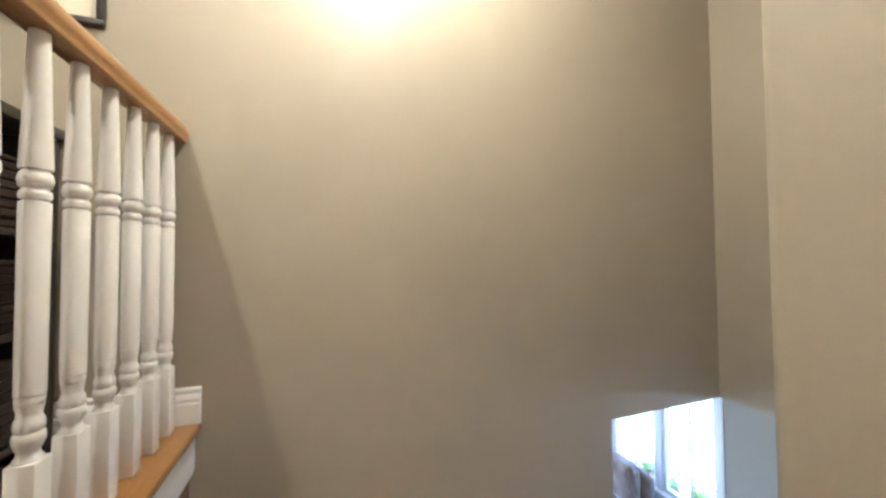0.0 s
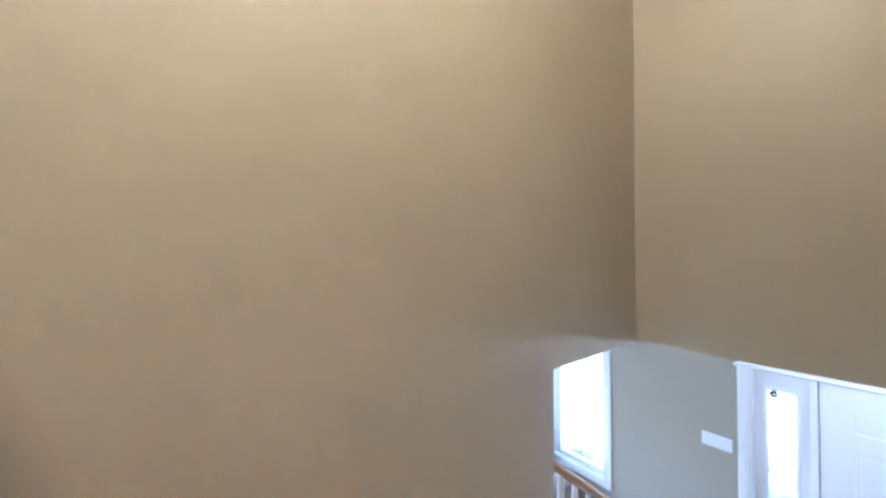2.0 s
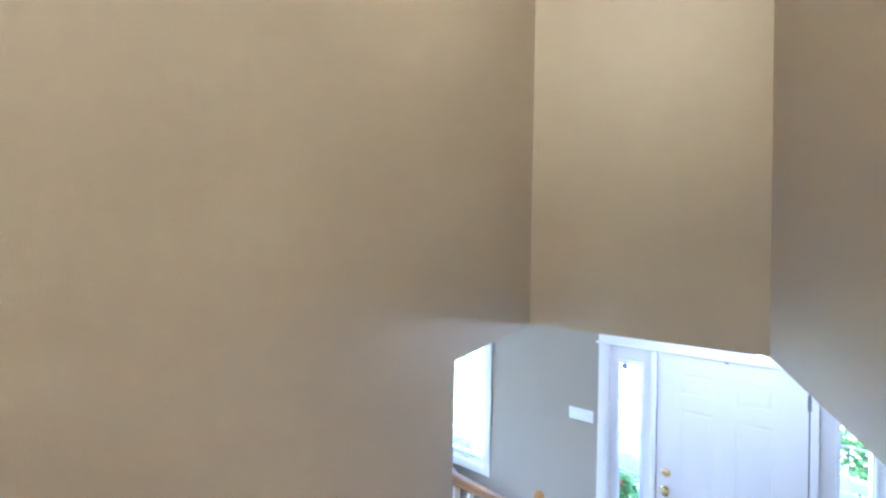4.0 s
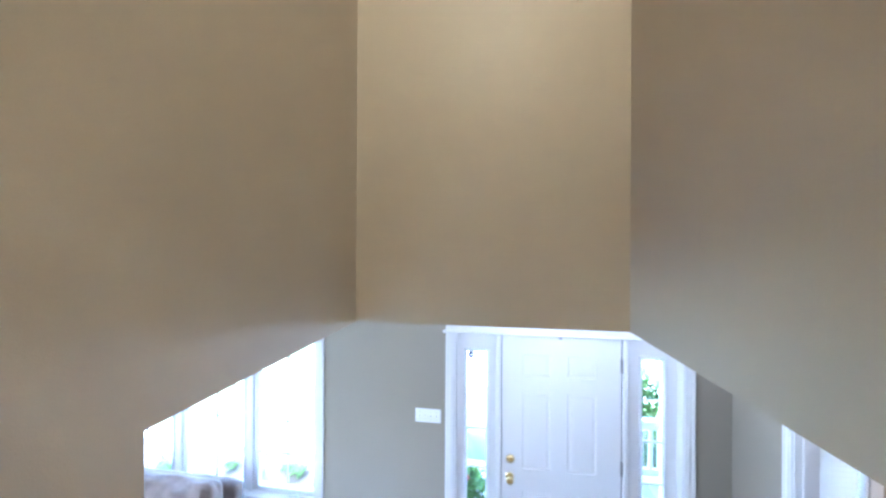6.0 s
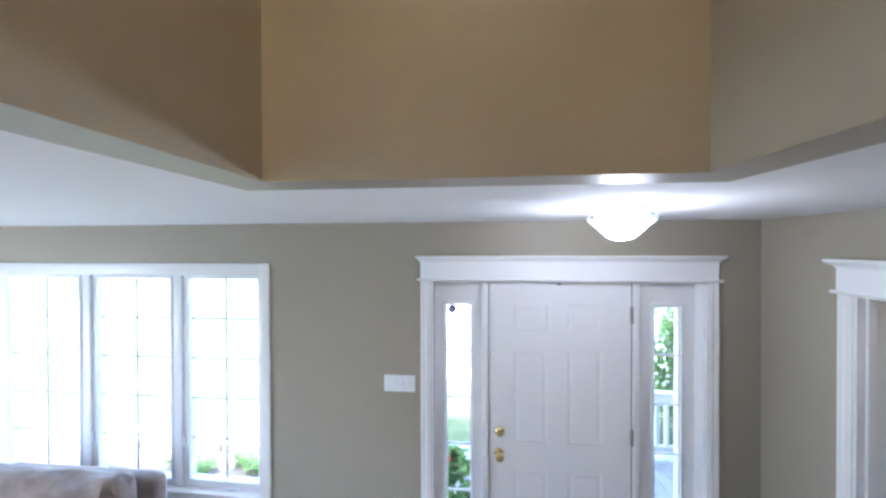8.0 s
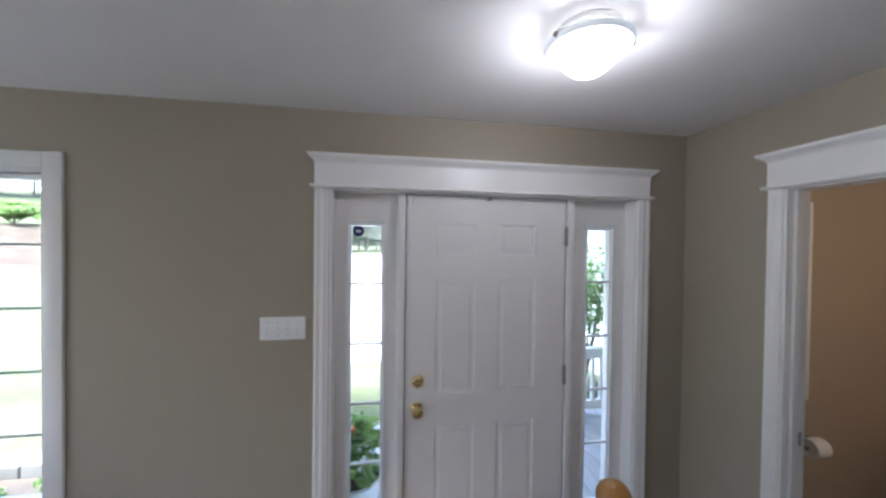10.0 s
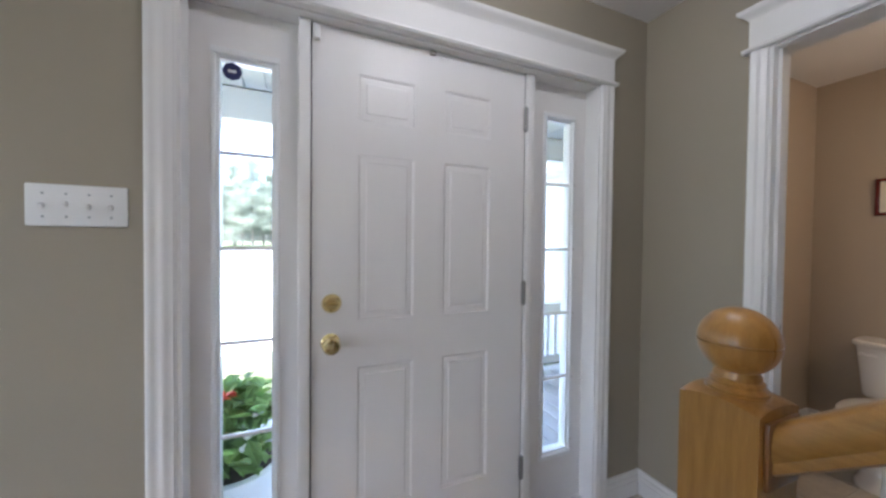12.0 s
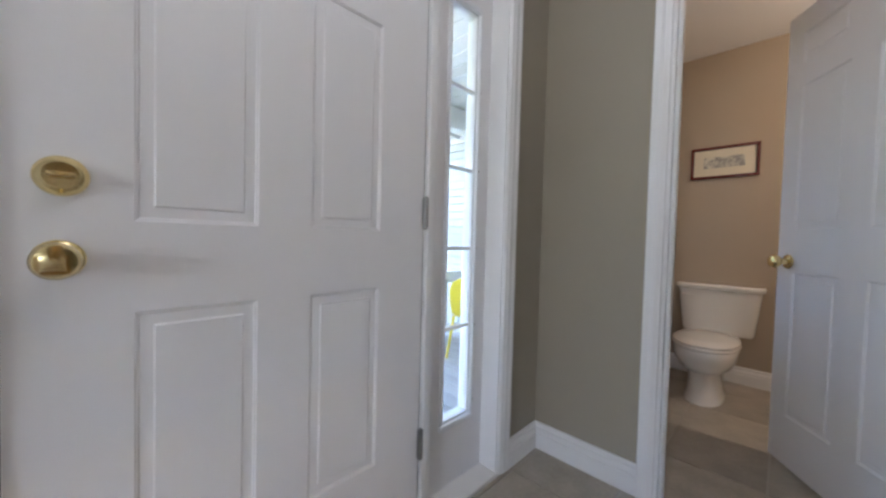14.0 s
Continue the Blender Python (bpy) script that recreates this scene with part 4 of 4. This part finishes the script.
    g = part("shade", lathe([(0.03, -0.05), (0.06, -0.04), (0.065, 0.05), (0.05, 0.07)], 24, Matrix.Translation((2.05, -1.69, 2.0))), WARMGLASS, v, "lit warm glass shade")
    g.visible_shadow = False


vanity_light()


# ---------- sofa ----------
def cushion(name, x0, y0, z0, x1, y1, z1, r, parent, wob=0.008):
    bm = bmesh.new()
    box(bm, x0, y0, z0, x1, y1, z1)
    bmesh.ops.subdivide_edges(bm, edges=bm.edges, cuts=15, use_grid_fill=True)
    c = Vector(((x0 + x1) / 2, (y0 + y1) / 2, (z0 + z1) / 2))
    h = Vector(((x1 - x0) / 2, (y1 - y0) / 2, (z1 - z0) / 2))
    for v in bm.verts:
        q = Vector([(v.co[i] - c[i]) / h[i] for i in range(3)])
        p = Vector([max(-1 + r / h[i], min(1 - r / h[i], q[i])) for i in range(3)])
        d = Vector([(q[i] - p[i]) * h[i] for i in range(3)])
        if d.length > 1e-6:
            d = d.normalized() * min(r, d.length)
        puff = 0.02 * (1 - q.x ** 2) * (1 - q.z ** 2)
        v.co = c + Vector([p[i] * h[i] for i in range(3)]) + d + Vector((0, math.copysign(puff, q.y), 0))
        fold = abs(math.sin(v.co.x * 16 + v.co.y * 22 + v.co.z * 9 + 2.5 * noise.noise(v.co * 3))) - 0.5 + 0.8 * noise.noise(v.co * 7)
        v.co += wob * fold * Vector((0.2, -0.5, 0.6))
    return part(name, bm, SOFA, parent)


def sofa():
    s = thing("sofa", (-3.1, -0.6, 0), "taupe suede sofa with loose back cushions before the window", "sofa")
    cushion("base", -3.98, -1.05, 0.06, -2.22, -0.14, 0.34, 0.05, s, 0.003)
    cushion("seat_cushion", -3.76, -1.05, 0.345, -3.11, -0.36, 0.48, 0.05, s)
    cushion("seat_cushion", -3.09, -1.05, 0.345, -2.44, -0.36, 0.48, 0.05, s)
    cushion("back_frame", -3.72, -0.25, 0.342, -2.55, -0.12, 0.82, 0.05, s, 0.006)
    cushion("back_cushion", -3.7, -0.46, 0.485, -2.6, -0.255, 0.915, 0.085, s, 0.034)
    cushion("arm", -2.42, -1.05, 0.342, -2.2, -0.14, 0.56, 0.07, s, 0.003)
    cushion("arm", -3.98, -1.05, 0.342, -3.78, -0.14, 0.56, 0.07, s, 0.003)
    for x in (-3.88, -2.32):
        for y in (-0.98, -0.2):
            part("foot", lathe([(0.02, 0), (0.026, 0.055)], 12, Matrix.Translation((x, y, 0.005))), BLACKWOOD, s)


sofa()

# ---------- outdoors ----------
def smooth01(a):
    a = max(0.0, min(1.0, a))
    return a * a * (3 - 2 * a)


def ground_height(x, y):
    z = -0.5 + 0.95 * smooth01((y - 3) / 60)
    s = -x * 0.72 + y * 0.69
    left = smooth01((-x / (abs(y) + 4) - 0.42) / 0.3) * smooth01((-x - 5) / 9)
    z += left * (2.5 * smooth01((s - 27) / 7) + 5.0 * smooth01((s - 33) / 40) + 0.5 * smooth01((s - 8) / 20))
    return z + 0.05 * noise.noise(Vector((x * 0.2, y * 0.2, 0)))


def ground_sheet():
    bm = bmesh.new()
    xs = [-500, -250, -140] + [-90 + 2.5 * k for k in range(61)] + [75, 90, 140, 250, 500]
    ys = [-120, -60, -20, -8] + [0.1 + 0.5 * k for k in range(9)] + [5 + 2.2 * k for k in range(40)] + [110, 160, 260, 500]
    grid = {}
    for i, x in enumerate(xs):
        for j, y in enumerate(ys):
            grid[i, j] = bm.verts.new((x, y, ground_height(x, y)))
    for i in range(len(xs) - 1):
        for j in range(len(ys) - 1):
            f = bm.faces.new((grid[i, j], grid[i + 1, j], grid[i + 1, j + 1], grid[i, j + 1]))
            c = f.calc_center_median()
            s = -c.x * 0.72 + c.y * 0.69
            if c.x < -8 and -c.x / (c.y + 4) > 0.6 and 26.5 < s + 1.2 * noise.noise(c * 0.2) < 34:
                f.material_index = 1
            if -0.45 * c.y - 1 < c.x < 30 and 5.2 < c.y + 0.4 * noise.noise(c * 0.5) < 46:
                f.material_index = 2
    g = setting("ground", bm, GRASS, "mown green lawn rising to a bare bank and a pale drive", "ground")
    g.data.materials.append(BANK)
    g.data.materials.append(ROADM)
    shade(g, 60)


ground_sheet()

# unseen eave over the living room window, added to keep sun off the sofa
eave = thing("house_eave", (-4.2, 0.4, 2.5), "white boxed eave along the front wall, added as a sun shade", "eave", kind="structure")
part("eave_soffit", boxes((-6.4, 0.165, 2.5, -2.25, 0.84, 2.53)), PORCHW, eave)
part("fascia", box(bmesh.new(), -6.4, 0.841, 2.46, -2.25, 0.87, 2.66, 0.004), PORCHW, eave)

# porch
PD = 1.98
porch = thing("porch", (1.0, 1.0, -0.15), "covered front porch with white posts, beam and panelled ceiling", "porch", kind="structure")
part("deck_frame", boxes((-1.6, 0.165, -0.6, 3.2, PD, -0.185)), PORCHW, porch)
x = -1.6
board = None
while x < 3.19:
    if board is None:
        board = part("deck_board", box(bmesh.new(), 0, 0.165, -0.183, 0.135, PD + 0.02, -0.15, 0.004), DECK, porch)
        board.location.x += x
    else:
        b2 = board.copy()
        scene.collection.objects.link(b2)
        b2.location.x = board.location.x + (x + 1.6)
    x += 0.141
part("beam", box(bmesh.new(), -1.6, 1.82, 2.23, 3.2, 1.96, 2.47, 0.006), PORCHW, porch)
part("soffit", boxes((-2.2, 0.165, 2.50, 3.2, 2.4, 2.56)), PORCHW, porch)
x = -2.2
while x < 3.1:
    part("soffit_panel", box(bmesh.new(), x, 0.165, 2.474, x + 0.145, 1.815, 2.4995, 0.004, 1), PORCHW, porch)
    x += 0.15
part("outer_soffit", boxes((-2.2, 1.965, 2.43, 3.2, 2.4, 2.46)), PORCHW, porch)
part("fascia", box(bmesh.new(), -2.2, 2.4, 2.38, 3.2, 2.43, 2.58, 0.004), PORCHW, porch)
part("roof", sweep([(0, 0), (2.6, 0), (0, 1.1)], (-2.3, 0.0, 2.58), (3.2, 0.0, 2.58), (0, 1, 0), (0, 0, 1)), ROOF, porch)
porch_post = part("post", box(bmesh.new(), -1.41, 1.82, -0.15, -1.27, 1.96, 2.229, 0.006), PORCHW, porch)
part("post_base", box(bmesh.new(), -1.425, 1.805, -0.149, -1.255, 1.975, 0.0, 0.006), PORCHW, porch_post)


def porch_rail(x0, x1, y):
    r = thing("porch_railing", ((x0 + x1) / 2, y, -0.15), "white painted porch railing with square balusters", "railing")
    part("top_rail", box(bmesh.new(), x0, y - 0.045, 0.585, x1, y + 0.045, 0.625, 0.006), PORCHW, r)
    part("upper_rail", box(bmesh.new(), x0, y - 0.02, 0.50, x1, y + 0.02, 0.5845, 0.004), PORCHW, r)
    part("lower_rail", box(bmesh.new(), x0, y - 0.02, -0.07, x1, y + 0.02, 0.015, 0.004), PORCHW, r)
    x = x0 + 0.06
    while x < x1 - 0.05:
        part("baluster", box(bmesh.new(), x - 0.019, y - 0.0185, 0.0155, x + 0.019, y + 0.0185, 0.4995, 0.003, 1), PORCHW, r)
        x += 0.105
    for x in (x0 + 0.0, x1):
        part("post", box(bmesh.new(), x - 0.05, y - 0.05, -0.15, x + 0.05, y + 0.05, 0.66, 0.005), PORCHW, r)


porch_rail(1.15, 3.12, 1.89)


def garage_wing():
    h = thing("garage_wing", (5.2, 4.5, -0.5), "house wing with pale grey horizontal siding and white trim", "house", kind="structure")
    X = 3.22
    part("wall", boxes((X, 0.17, -0.6, 7.2, 8.0, 2.5)), SIDING, h)
    z = -0.5
    sid = None
    while z < 2.42:
        prof = [(0.001, 0.006), (0.012, 0.0), (0.022, 0.0), (0.024, 0.006), (0.004, 0.104), (0.001, 0.104)]
        if sid is None:
            sid = part("siding_course", sweep(prof, (X, 0.171, z), (X, 7.99, z), (-1, 0, 0), (0, 0, 1)), SIDING, h, smooth=False)
        else:
            s2 = sid.copy()
            scene.collection.objects.link(s2)
            s2.location.z = sid.location.z + (z + 0.5)
        z += 0.1045
    part("corner_trim", box(bmesh.new(), X - 0.02, 7.9, -0.55, X + 0.08, 8.02, 2.42, 0.004), PORCHW, h)
    part("eave_soffit", boxes((X - 0.45, 2.45, 2.42, X - 0.001, 8.3, 2.46)), PORCHW, h)
    part("fascia", boxes((X - 0.48, 2.45, 2.38, X - 0.451, 8.3, 2.56)), PORCHW, h)
    part("roof", sweep([(-0.5, 0), (4.5, 0), (2.0, 1.5)], (X, 2.44, 2.565), (X, 8.4, 2.565), (1, 0, 0), (0, 0, 1)), ROOF, h)


garage_wing()


def leaf_cloud(bm, centre, spread, count, size, rng, droop=0.0, flat=0.0, simple=False):
    """Adds many small pointed leaves about a centre."""
    for _ in range(count):
        while True:
            d = Vector((rng.uniform(-1, 1), rng.uniform(-1, 1), rng.uniform(-1, 1)))
            if d.length <= 1:
                break
        p = Vector(centre) + Vector((d.x * spread[0], d.y * spread[1], d.z * spread[2]))
        s = size * rng.uniform(0.6, 1.3)
        e = Euler((rng.uniform(-1, 1) * (1.2 - flat), rng.uniform(-1, 1) * (1.2 - flat), rng.uniform(0, 6.28))).to_matrix()
        if simple:
            bm.faces.new([bm.verts.new(p + e @ (Vector(q) * s)) for q in ((-0.5, 0, 0), (0, -0.2, 0.04), (0.6, 0, -droop), (0, 0.2, 0.04))])
            continue
        pts = [(-0.5, 0, 0), (-0.1, -0.3, 0.05), (0.35, -0.2, 0.0), (0.6, 0, -droop), (0.35, 0.2, 0.0), (-0.1, 0.3, 0.05)]
        vs = [bm.verts.new(p + e @ (Vector(q) * s)) for q in pts]
        bm.faces.new((vs[0], vs[1], vs[2], vs[3]))
        bm.faces.new((vs[0], vs[3], vs[4], vs[5]))


def stem(bm, a, b, r0, r1, segs=7):
    a, b = Vector(a), Vector(b)
    q = (b - a).to_track_quat("Z", "Y").to_matrix()
    ra = [bm.verts.new(a + q @ Vector((r0 * math.cos(t), r0 * math.sin(t), 0))) for t in [2 * math.pi * k / segs for k in range(segs)]]
    rb = [bm.verts.new(b + q @ Vector((r1 * math.cos(t), r1 * math.sin(t), 0))) for t in [2 * math.pi * k / segs for k in range(segs)]]
    for k in range(segs):
        bm.faces.new((ra[k], ra[(k + 1) % segs], rb[(k + 1) % segs], rb[k]))
    bm.faces.new(ra[::-1])
    bm.faces.new(rb)


def pine(seed, height, first):
    """A tall pine: tapered trunk, drooping limbs from 'first' of its height up, tufts of needles."""
    rng = random.Random(seed)
    t = thing("pine_tree", (0, 0, 0), "tall pine with green needles paled by haze and a bare lower trunk", "tree", "pines beyond the lawn")
    tb, cb = bmesh.new(), bmesh.new()
    stem(tb, (0, 0, -0.3), (0.1, 0.05, height * 0.55), 0.13, 0.08, 8)
    stem(tb, (0.1, 0.05, height * 0.55), (0.05, 0.1, height), 0.08, 0.02, 8)
    z = height * first
    while z < height * 0.97:
        reach = (height - z) * 0.28 + 0.5
        for _ in range(4):
            a = rng.uniform(0, 6.28)
            r = reach * rng.uniform(0.6, 1.1)
            end = Vector((r * math.cos(a), r * math.sin(a), z - 0.1 * r + rng.uniform(-0.1, 0.4)))
            stem(tb, (0.05, 0.05, z), end, 0.035, 0.01, 5)
            for f in (0.45, 0.75, 1.0):
                c = Vector((0.05, 0.05, z)).lerp(end, f)
                leaf_cloud(cb, c, (1.0, 1.0, 0.5), 52, 0.22, rng, 0.1, 0.3, True)
        z += rng.uniform(0.35, 0.6)
    part("trunk", tb, BARK, t)
    part("crown", cb, LEAF_HAZED, t, smooth=False)
    return t


rng = random.Random(5)
pines = [pine(1, 11.5, 0.2), pine(2, 10.0, 0.12), pine(3, 13.0, 0.26)]
spots = []
for k in range(44):
    x = -36 + 1.0 * k + rng.uniform(-0.7, 0.7)
    spots.append((x, 56 + 12 * rng.random()))
for k in range(18):
    a = k / 17
    spots.append((-34 - 22 * a + rng.uniform(-2, 2), 18 + 34 * (1 - a) + rng.uniform(-3, 3)))
for k, (x, y) in enumerate(spots):
    m = Matrix.Translation((x, y, ground_height(x, y))) @ Matrix.Rotation(rng.uniform(0, 6.28), 4, "Z")
    if k < 3:
        pines[k].matrix_basis = m
    else:
        copy_thing(pines[k % 3], m)


def shrub(place, h, w, seed, label, mat=None, count=1500, leaf=0.075):
    rng = random.Random(seed)
    s = thing("shrub", place, label, "shrub")
    tb, cb = bmesh.new(), bmesh.new()
    for k in range(9):
        a = rng.uniform(0, 6.28)
        r = w * rng.uniform(0.2, 0.8)
        end = Vector(place) + Vector((r * math.cos(a), r * math.sin(a), h * rng.uniform(0.45, 0.95)))
        stem(tb, Vector(place) + Vector((0, 0, -0.1)), end, 0.022, 0.008, 6)
        leaf_cloud(cb, end, (w * 0.5, w * 0.5, h * 0.2), count // 9, leaf, rng)
    for k in range(8):
        c = Vector(place) + Vector((rng.uniform(-0.6, 0.6) * w, rng.uniform(-0.6, 0.6) * w, h * rng.uniform(0.2, 0.8)))
        leaf_cloud(cb, c, (w * 0.4, w * 0.4, h * 0.16), count // 16, leaf, rng)
    part("stems", tb, BARK, s)
    part("foliage", cb, mat or LEAF, s, smooth=False)


shrub((2.36, 2.98, -0.5), 2.5, 0.44, 11, "tall leafy green shrub beyond the porch railing", LEAF, 2600, 0.055)
shrub((1.7, 3.3, -0.5), 1.5, 0.5, 12, "low leafy shrub beyond the porch railing", LEAF, 1600, 0.07)

for k, (sx, sy, sh, sw) in enumerate(((-21.4, 24.9, 2.0, 1.5), (-20.0, 25.6, 1.6, 1.3), (-24.2, 24.6, 1.3, 1.4))):
    shrub((sx, sy, ground_height(sx, sy)), sh, sw, 60 + k, "bushy green shrub on the bare bank above the lawn", LEAF, 1500, 0.3)


# ---------- flower pot by the door ----------
def flower_pot(x, y):
    p = thing("flower_pot", (x, y, -0.15), "white pot of green leaves with red and white blooms", "flower pot")
    T = Matrix.Translation((x, y, -0.15))
    part("pot", lathe([(0.12, 0.0), (0.13, 0.01), (0.165, 0.36), (0.18, 0.46), (0.2, 0.475), (0.203, 0.505), (0.19, 0.515), (0.176, 0.505), (0.17, 0.45), (0.02, 0.44)], 36, T), PORCHW, p)
    part("soil", lathe([(0.171, 0.4405), (0.172, 0.462), (0.1, 0.475), (0.01, 0.478)], 24, T), SOIL, p)
    rng = random.Random(3)
    lb, sb = bmesh.new(), bmesh.new()
    for k in range(40):
        a = rng.uniform(0, 6.28)
        r = rng.uniform(0.03, 0.23)
        top = Vector((x + r * math.cos(a), y + r * math.sin(a), 0.36 + rng.uniform(0.04, 0.3) * (1.15 - 1.6 * r)))
        stem(sb, (x + 0.3 * r * math.cos(a), y + 0.3 * r * math.sin(a), 0.31), top, 0.004, 0.003, 5)
        leaf_cloud(lb, top, (0.07, 0.07, 0.05), 9, 0.085, rng, 0.25, 0.6)
    part("stems", sb, LEAF, p)
    part("leaves", lb, LEAF, p, smooth=False)

    def bloom(bx, by, bz, mat, n, s):
        bm = bmesh.new()
        r2 = random.Random(n)
        for k in range(n):
            a = 6.28 * k / n
            e = Euler((r2.uniform(-0.7, 0.3), r2.uniform(-0.5, 0.5), a)).to_matrix()
            pts = [(0, 0, 0), (0.6, -0.45, 0.15), (1.0, -0.2, 0.25), (1.0, 0.2, 0.25), (0.6, 0.45, 0.15)]
            bm.faces.new([bm.verts.new(Vector((bx, by, bz)) + e @ (Vector(q) * s)) for q in pts])
        part("bloom", bm, mat, p, smooth=False)
    bloom(x - 0.005, y - 0.1, 0.67, REDPETAL, 14, 0.034)
    bloom(x + 0.085, y - 0.16, 0.52, WHITEPETAL, 9, 0.03)
    bloom(x + 0.105, y - 0.11, 0.58, WHITEPETAL, 9, 0.026)
    bloom(x + 0.07, y - 0.19, 0.49, WHITEPETAL, 7, 0.025)


flower_pot(-0.74, 0.465)


# ---------- yellow porch chair ----------
def porch_chair(x, y, turn):
    c = thing("porch_chair", (x, y, -0.15), "yellow plastic porch chair with a rounded back", "chair")
    T = Matrix.Translation((x, y, -0.15)) @ Matrix.Rotation(radians(turn), 4, "Z")

    def add(name, bm):
        bm.transform(T)
        part(name, bm, YELLOW, c)
    add("seat", loft([(0, 0, 0.22, 0.21, 0.40), (0, 0, 0.23, 0.22, 0.41), (0, 0, 0.225, 0.215, 0.425)], 24, 4))
    back = loft([(0, 0, 0.012, 0.2, 0), (0, 0, 0.014, 0.215, 0.12), (0, 0, 0.014, 0.21, 0.24), (0, 0, 0.013, 0.17, 0.32), (0, 0, 0.011, 0.1, 0.365), (0, 0, 0.006, 0.03, 0.38)], 20, 2.2)
    back.transform(Matrix.Translation((0.22, 0, 0.43)) @ Euler((0, radians(14), 0)).to_matrix().to_4x4())
    add("backrest", back)
    for sx in (-1, 1):
        for sy in (-1, 1):
            bm = bmesh.new()
            stem(bm, (sx * 0.2, sy * 0.19, 0.405), (sx * 0.26, sy * 0.23, 0.0), 0.014, 0.011, 8)
            add("leg", bm)


porch_chair(2.35, 1.3, 200)

# ---------- flower bed before the window ----------
bed = tagged(part("flower_bed", panel("z", -0.53, -0.42, (-6.5, -1.65), (0.165, 2.0)), MULCH, smooth=False), "sandy mulched flower bed along the house wall", "flower bed", kind="structure")
edging = thing("bed_edging", (-4, 2.1, -0.5), "grey stone edging along the flower bed", "edging", kind="structure")
stone = None
x = -6.6
while x < -1.7:
    if stone is None:
        stone = part("stone", box(bmesh.new(), 0, 2.0, -0.56, 0.38, 2.28, -0.3, 0.02, 2), STONE, edging)
        stone.location.x += x
    else:
        s2 = stone.copy()
        scene.collection.objects.link(s2)
        s2.location.x = stone.location.x + (x + 6.6)
        s2.location.z += random.uniform(-0.015, 0.01)
    x += 0.39


def bedding_plant(x, y, seed, flowers=5):
    rng = random.Random(seed)
    p = thing("bedding_plant", (x, y, -0.42), "small green plant with purple flowers in the bed" if flowers else "low clump of green leaves in the bed", "flower", "plants in the flower bed")
    lb, fb = bmesh.new(), bmesh.new()
    leaf_cloud(lb, (x, y, -0.33), (0.13, 0.13, 0.07), 80, 0.06, rng, 0.2, 0.3)
    for k in range(flowers):
        leaf_cloud(fb, (x + rng.uniform(-0.14, 0.14), y + rng.uniform(-0.1, 0.1), -0.2 + rng.uniform(-0.04, 0.06)), (0.022, 0.022, 0.022), 10, 0.036, rng)
    part("leaves", lb, LEAF, p, smooth=False)
    if flowers:
        part("petals", fb, PURPLE, p, smooth=False)


for k, (x, y) in enumerate(((-3.76, 1.6), (-5.1, 1.5))):
    bedding_plant(x, y, 30 + k)
for k, (x, y) in enumerate(((-4.2, 1.7), (-3.4, 1.78), (-3.18, 1.7))):
    bedding_plant(x, y, 40 + k, 0)

# ---------- floor tiles ----------
P, G = 0.37, 0.006
TILE_BED = bpy.data.objects["floor_foyer"]
whole_tile = mesh_of("tile", box(bmesh.new(), -P / 2 + G / 2, -P / 2 + G / 2, -0.0055, P / 2 - G / 2, P / 2 - G / 2, 0.0, 0.0015, 1))
whole_tile.materials.append(TILE)


def tile_area(x_from, x_to, y_from, y_to, x_joint, y_joint):
    """Square tiles with recessed joints; those at the edges are cut."""
    x = x_joint + P * math.floor((x_from - x_joint) / P)
    while x < x_to:
        y = y_joint + P * math.floor((y_from - y_joint) / P)
        while y < y_to:
            x0, x1, y0, y1 = max(x, x_from) + G / 2, min(x + P, x_to) - G / 2, max(y, y_from) + G / 2, min(y + P, y_to) - G / 2
            if x1 - x0 > P - G - 1e-4 and y1 - y0 > P - G - 1e-4:
                t = new("tile", whole_tile)
                t.location = (x + P / 2, y + P / 2, 0)
                bpy.context.view_layer.update()
                t.parent = TILE_BED
                t.matrix_parent_inverse = TILE_BED.matrix_world.inverted()
            elif x1 - x0 > 0.01 and y1 - y0 > 0.01:
                part("tile", box(bmesh.new(), x0, y0, -0.0055, x1, y1, 0.0, 0.0015, 1), TILE, TILE_BED)
            y += P
        x += P


tile_area(-1.155, 1.225, -2.78, -0.0005, 0.93, -0.03)
tile_area(1.225, XP, -1.78, -0.0005, 1.93, -0.45)
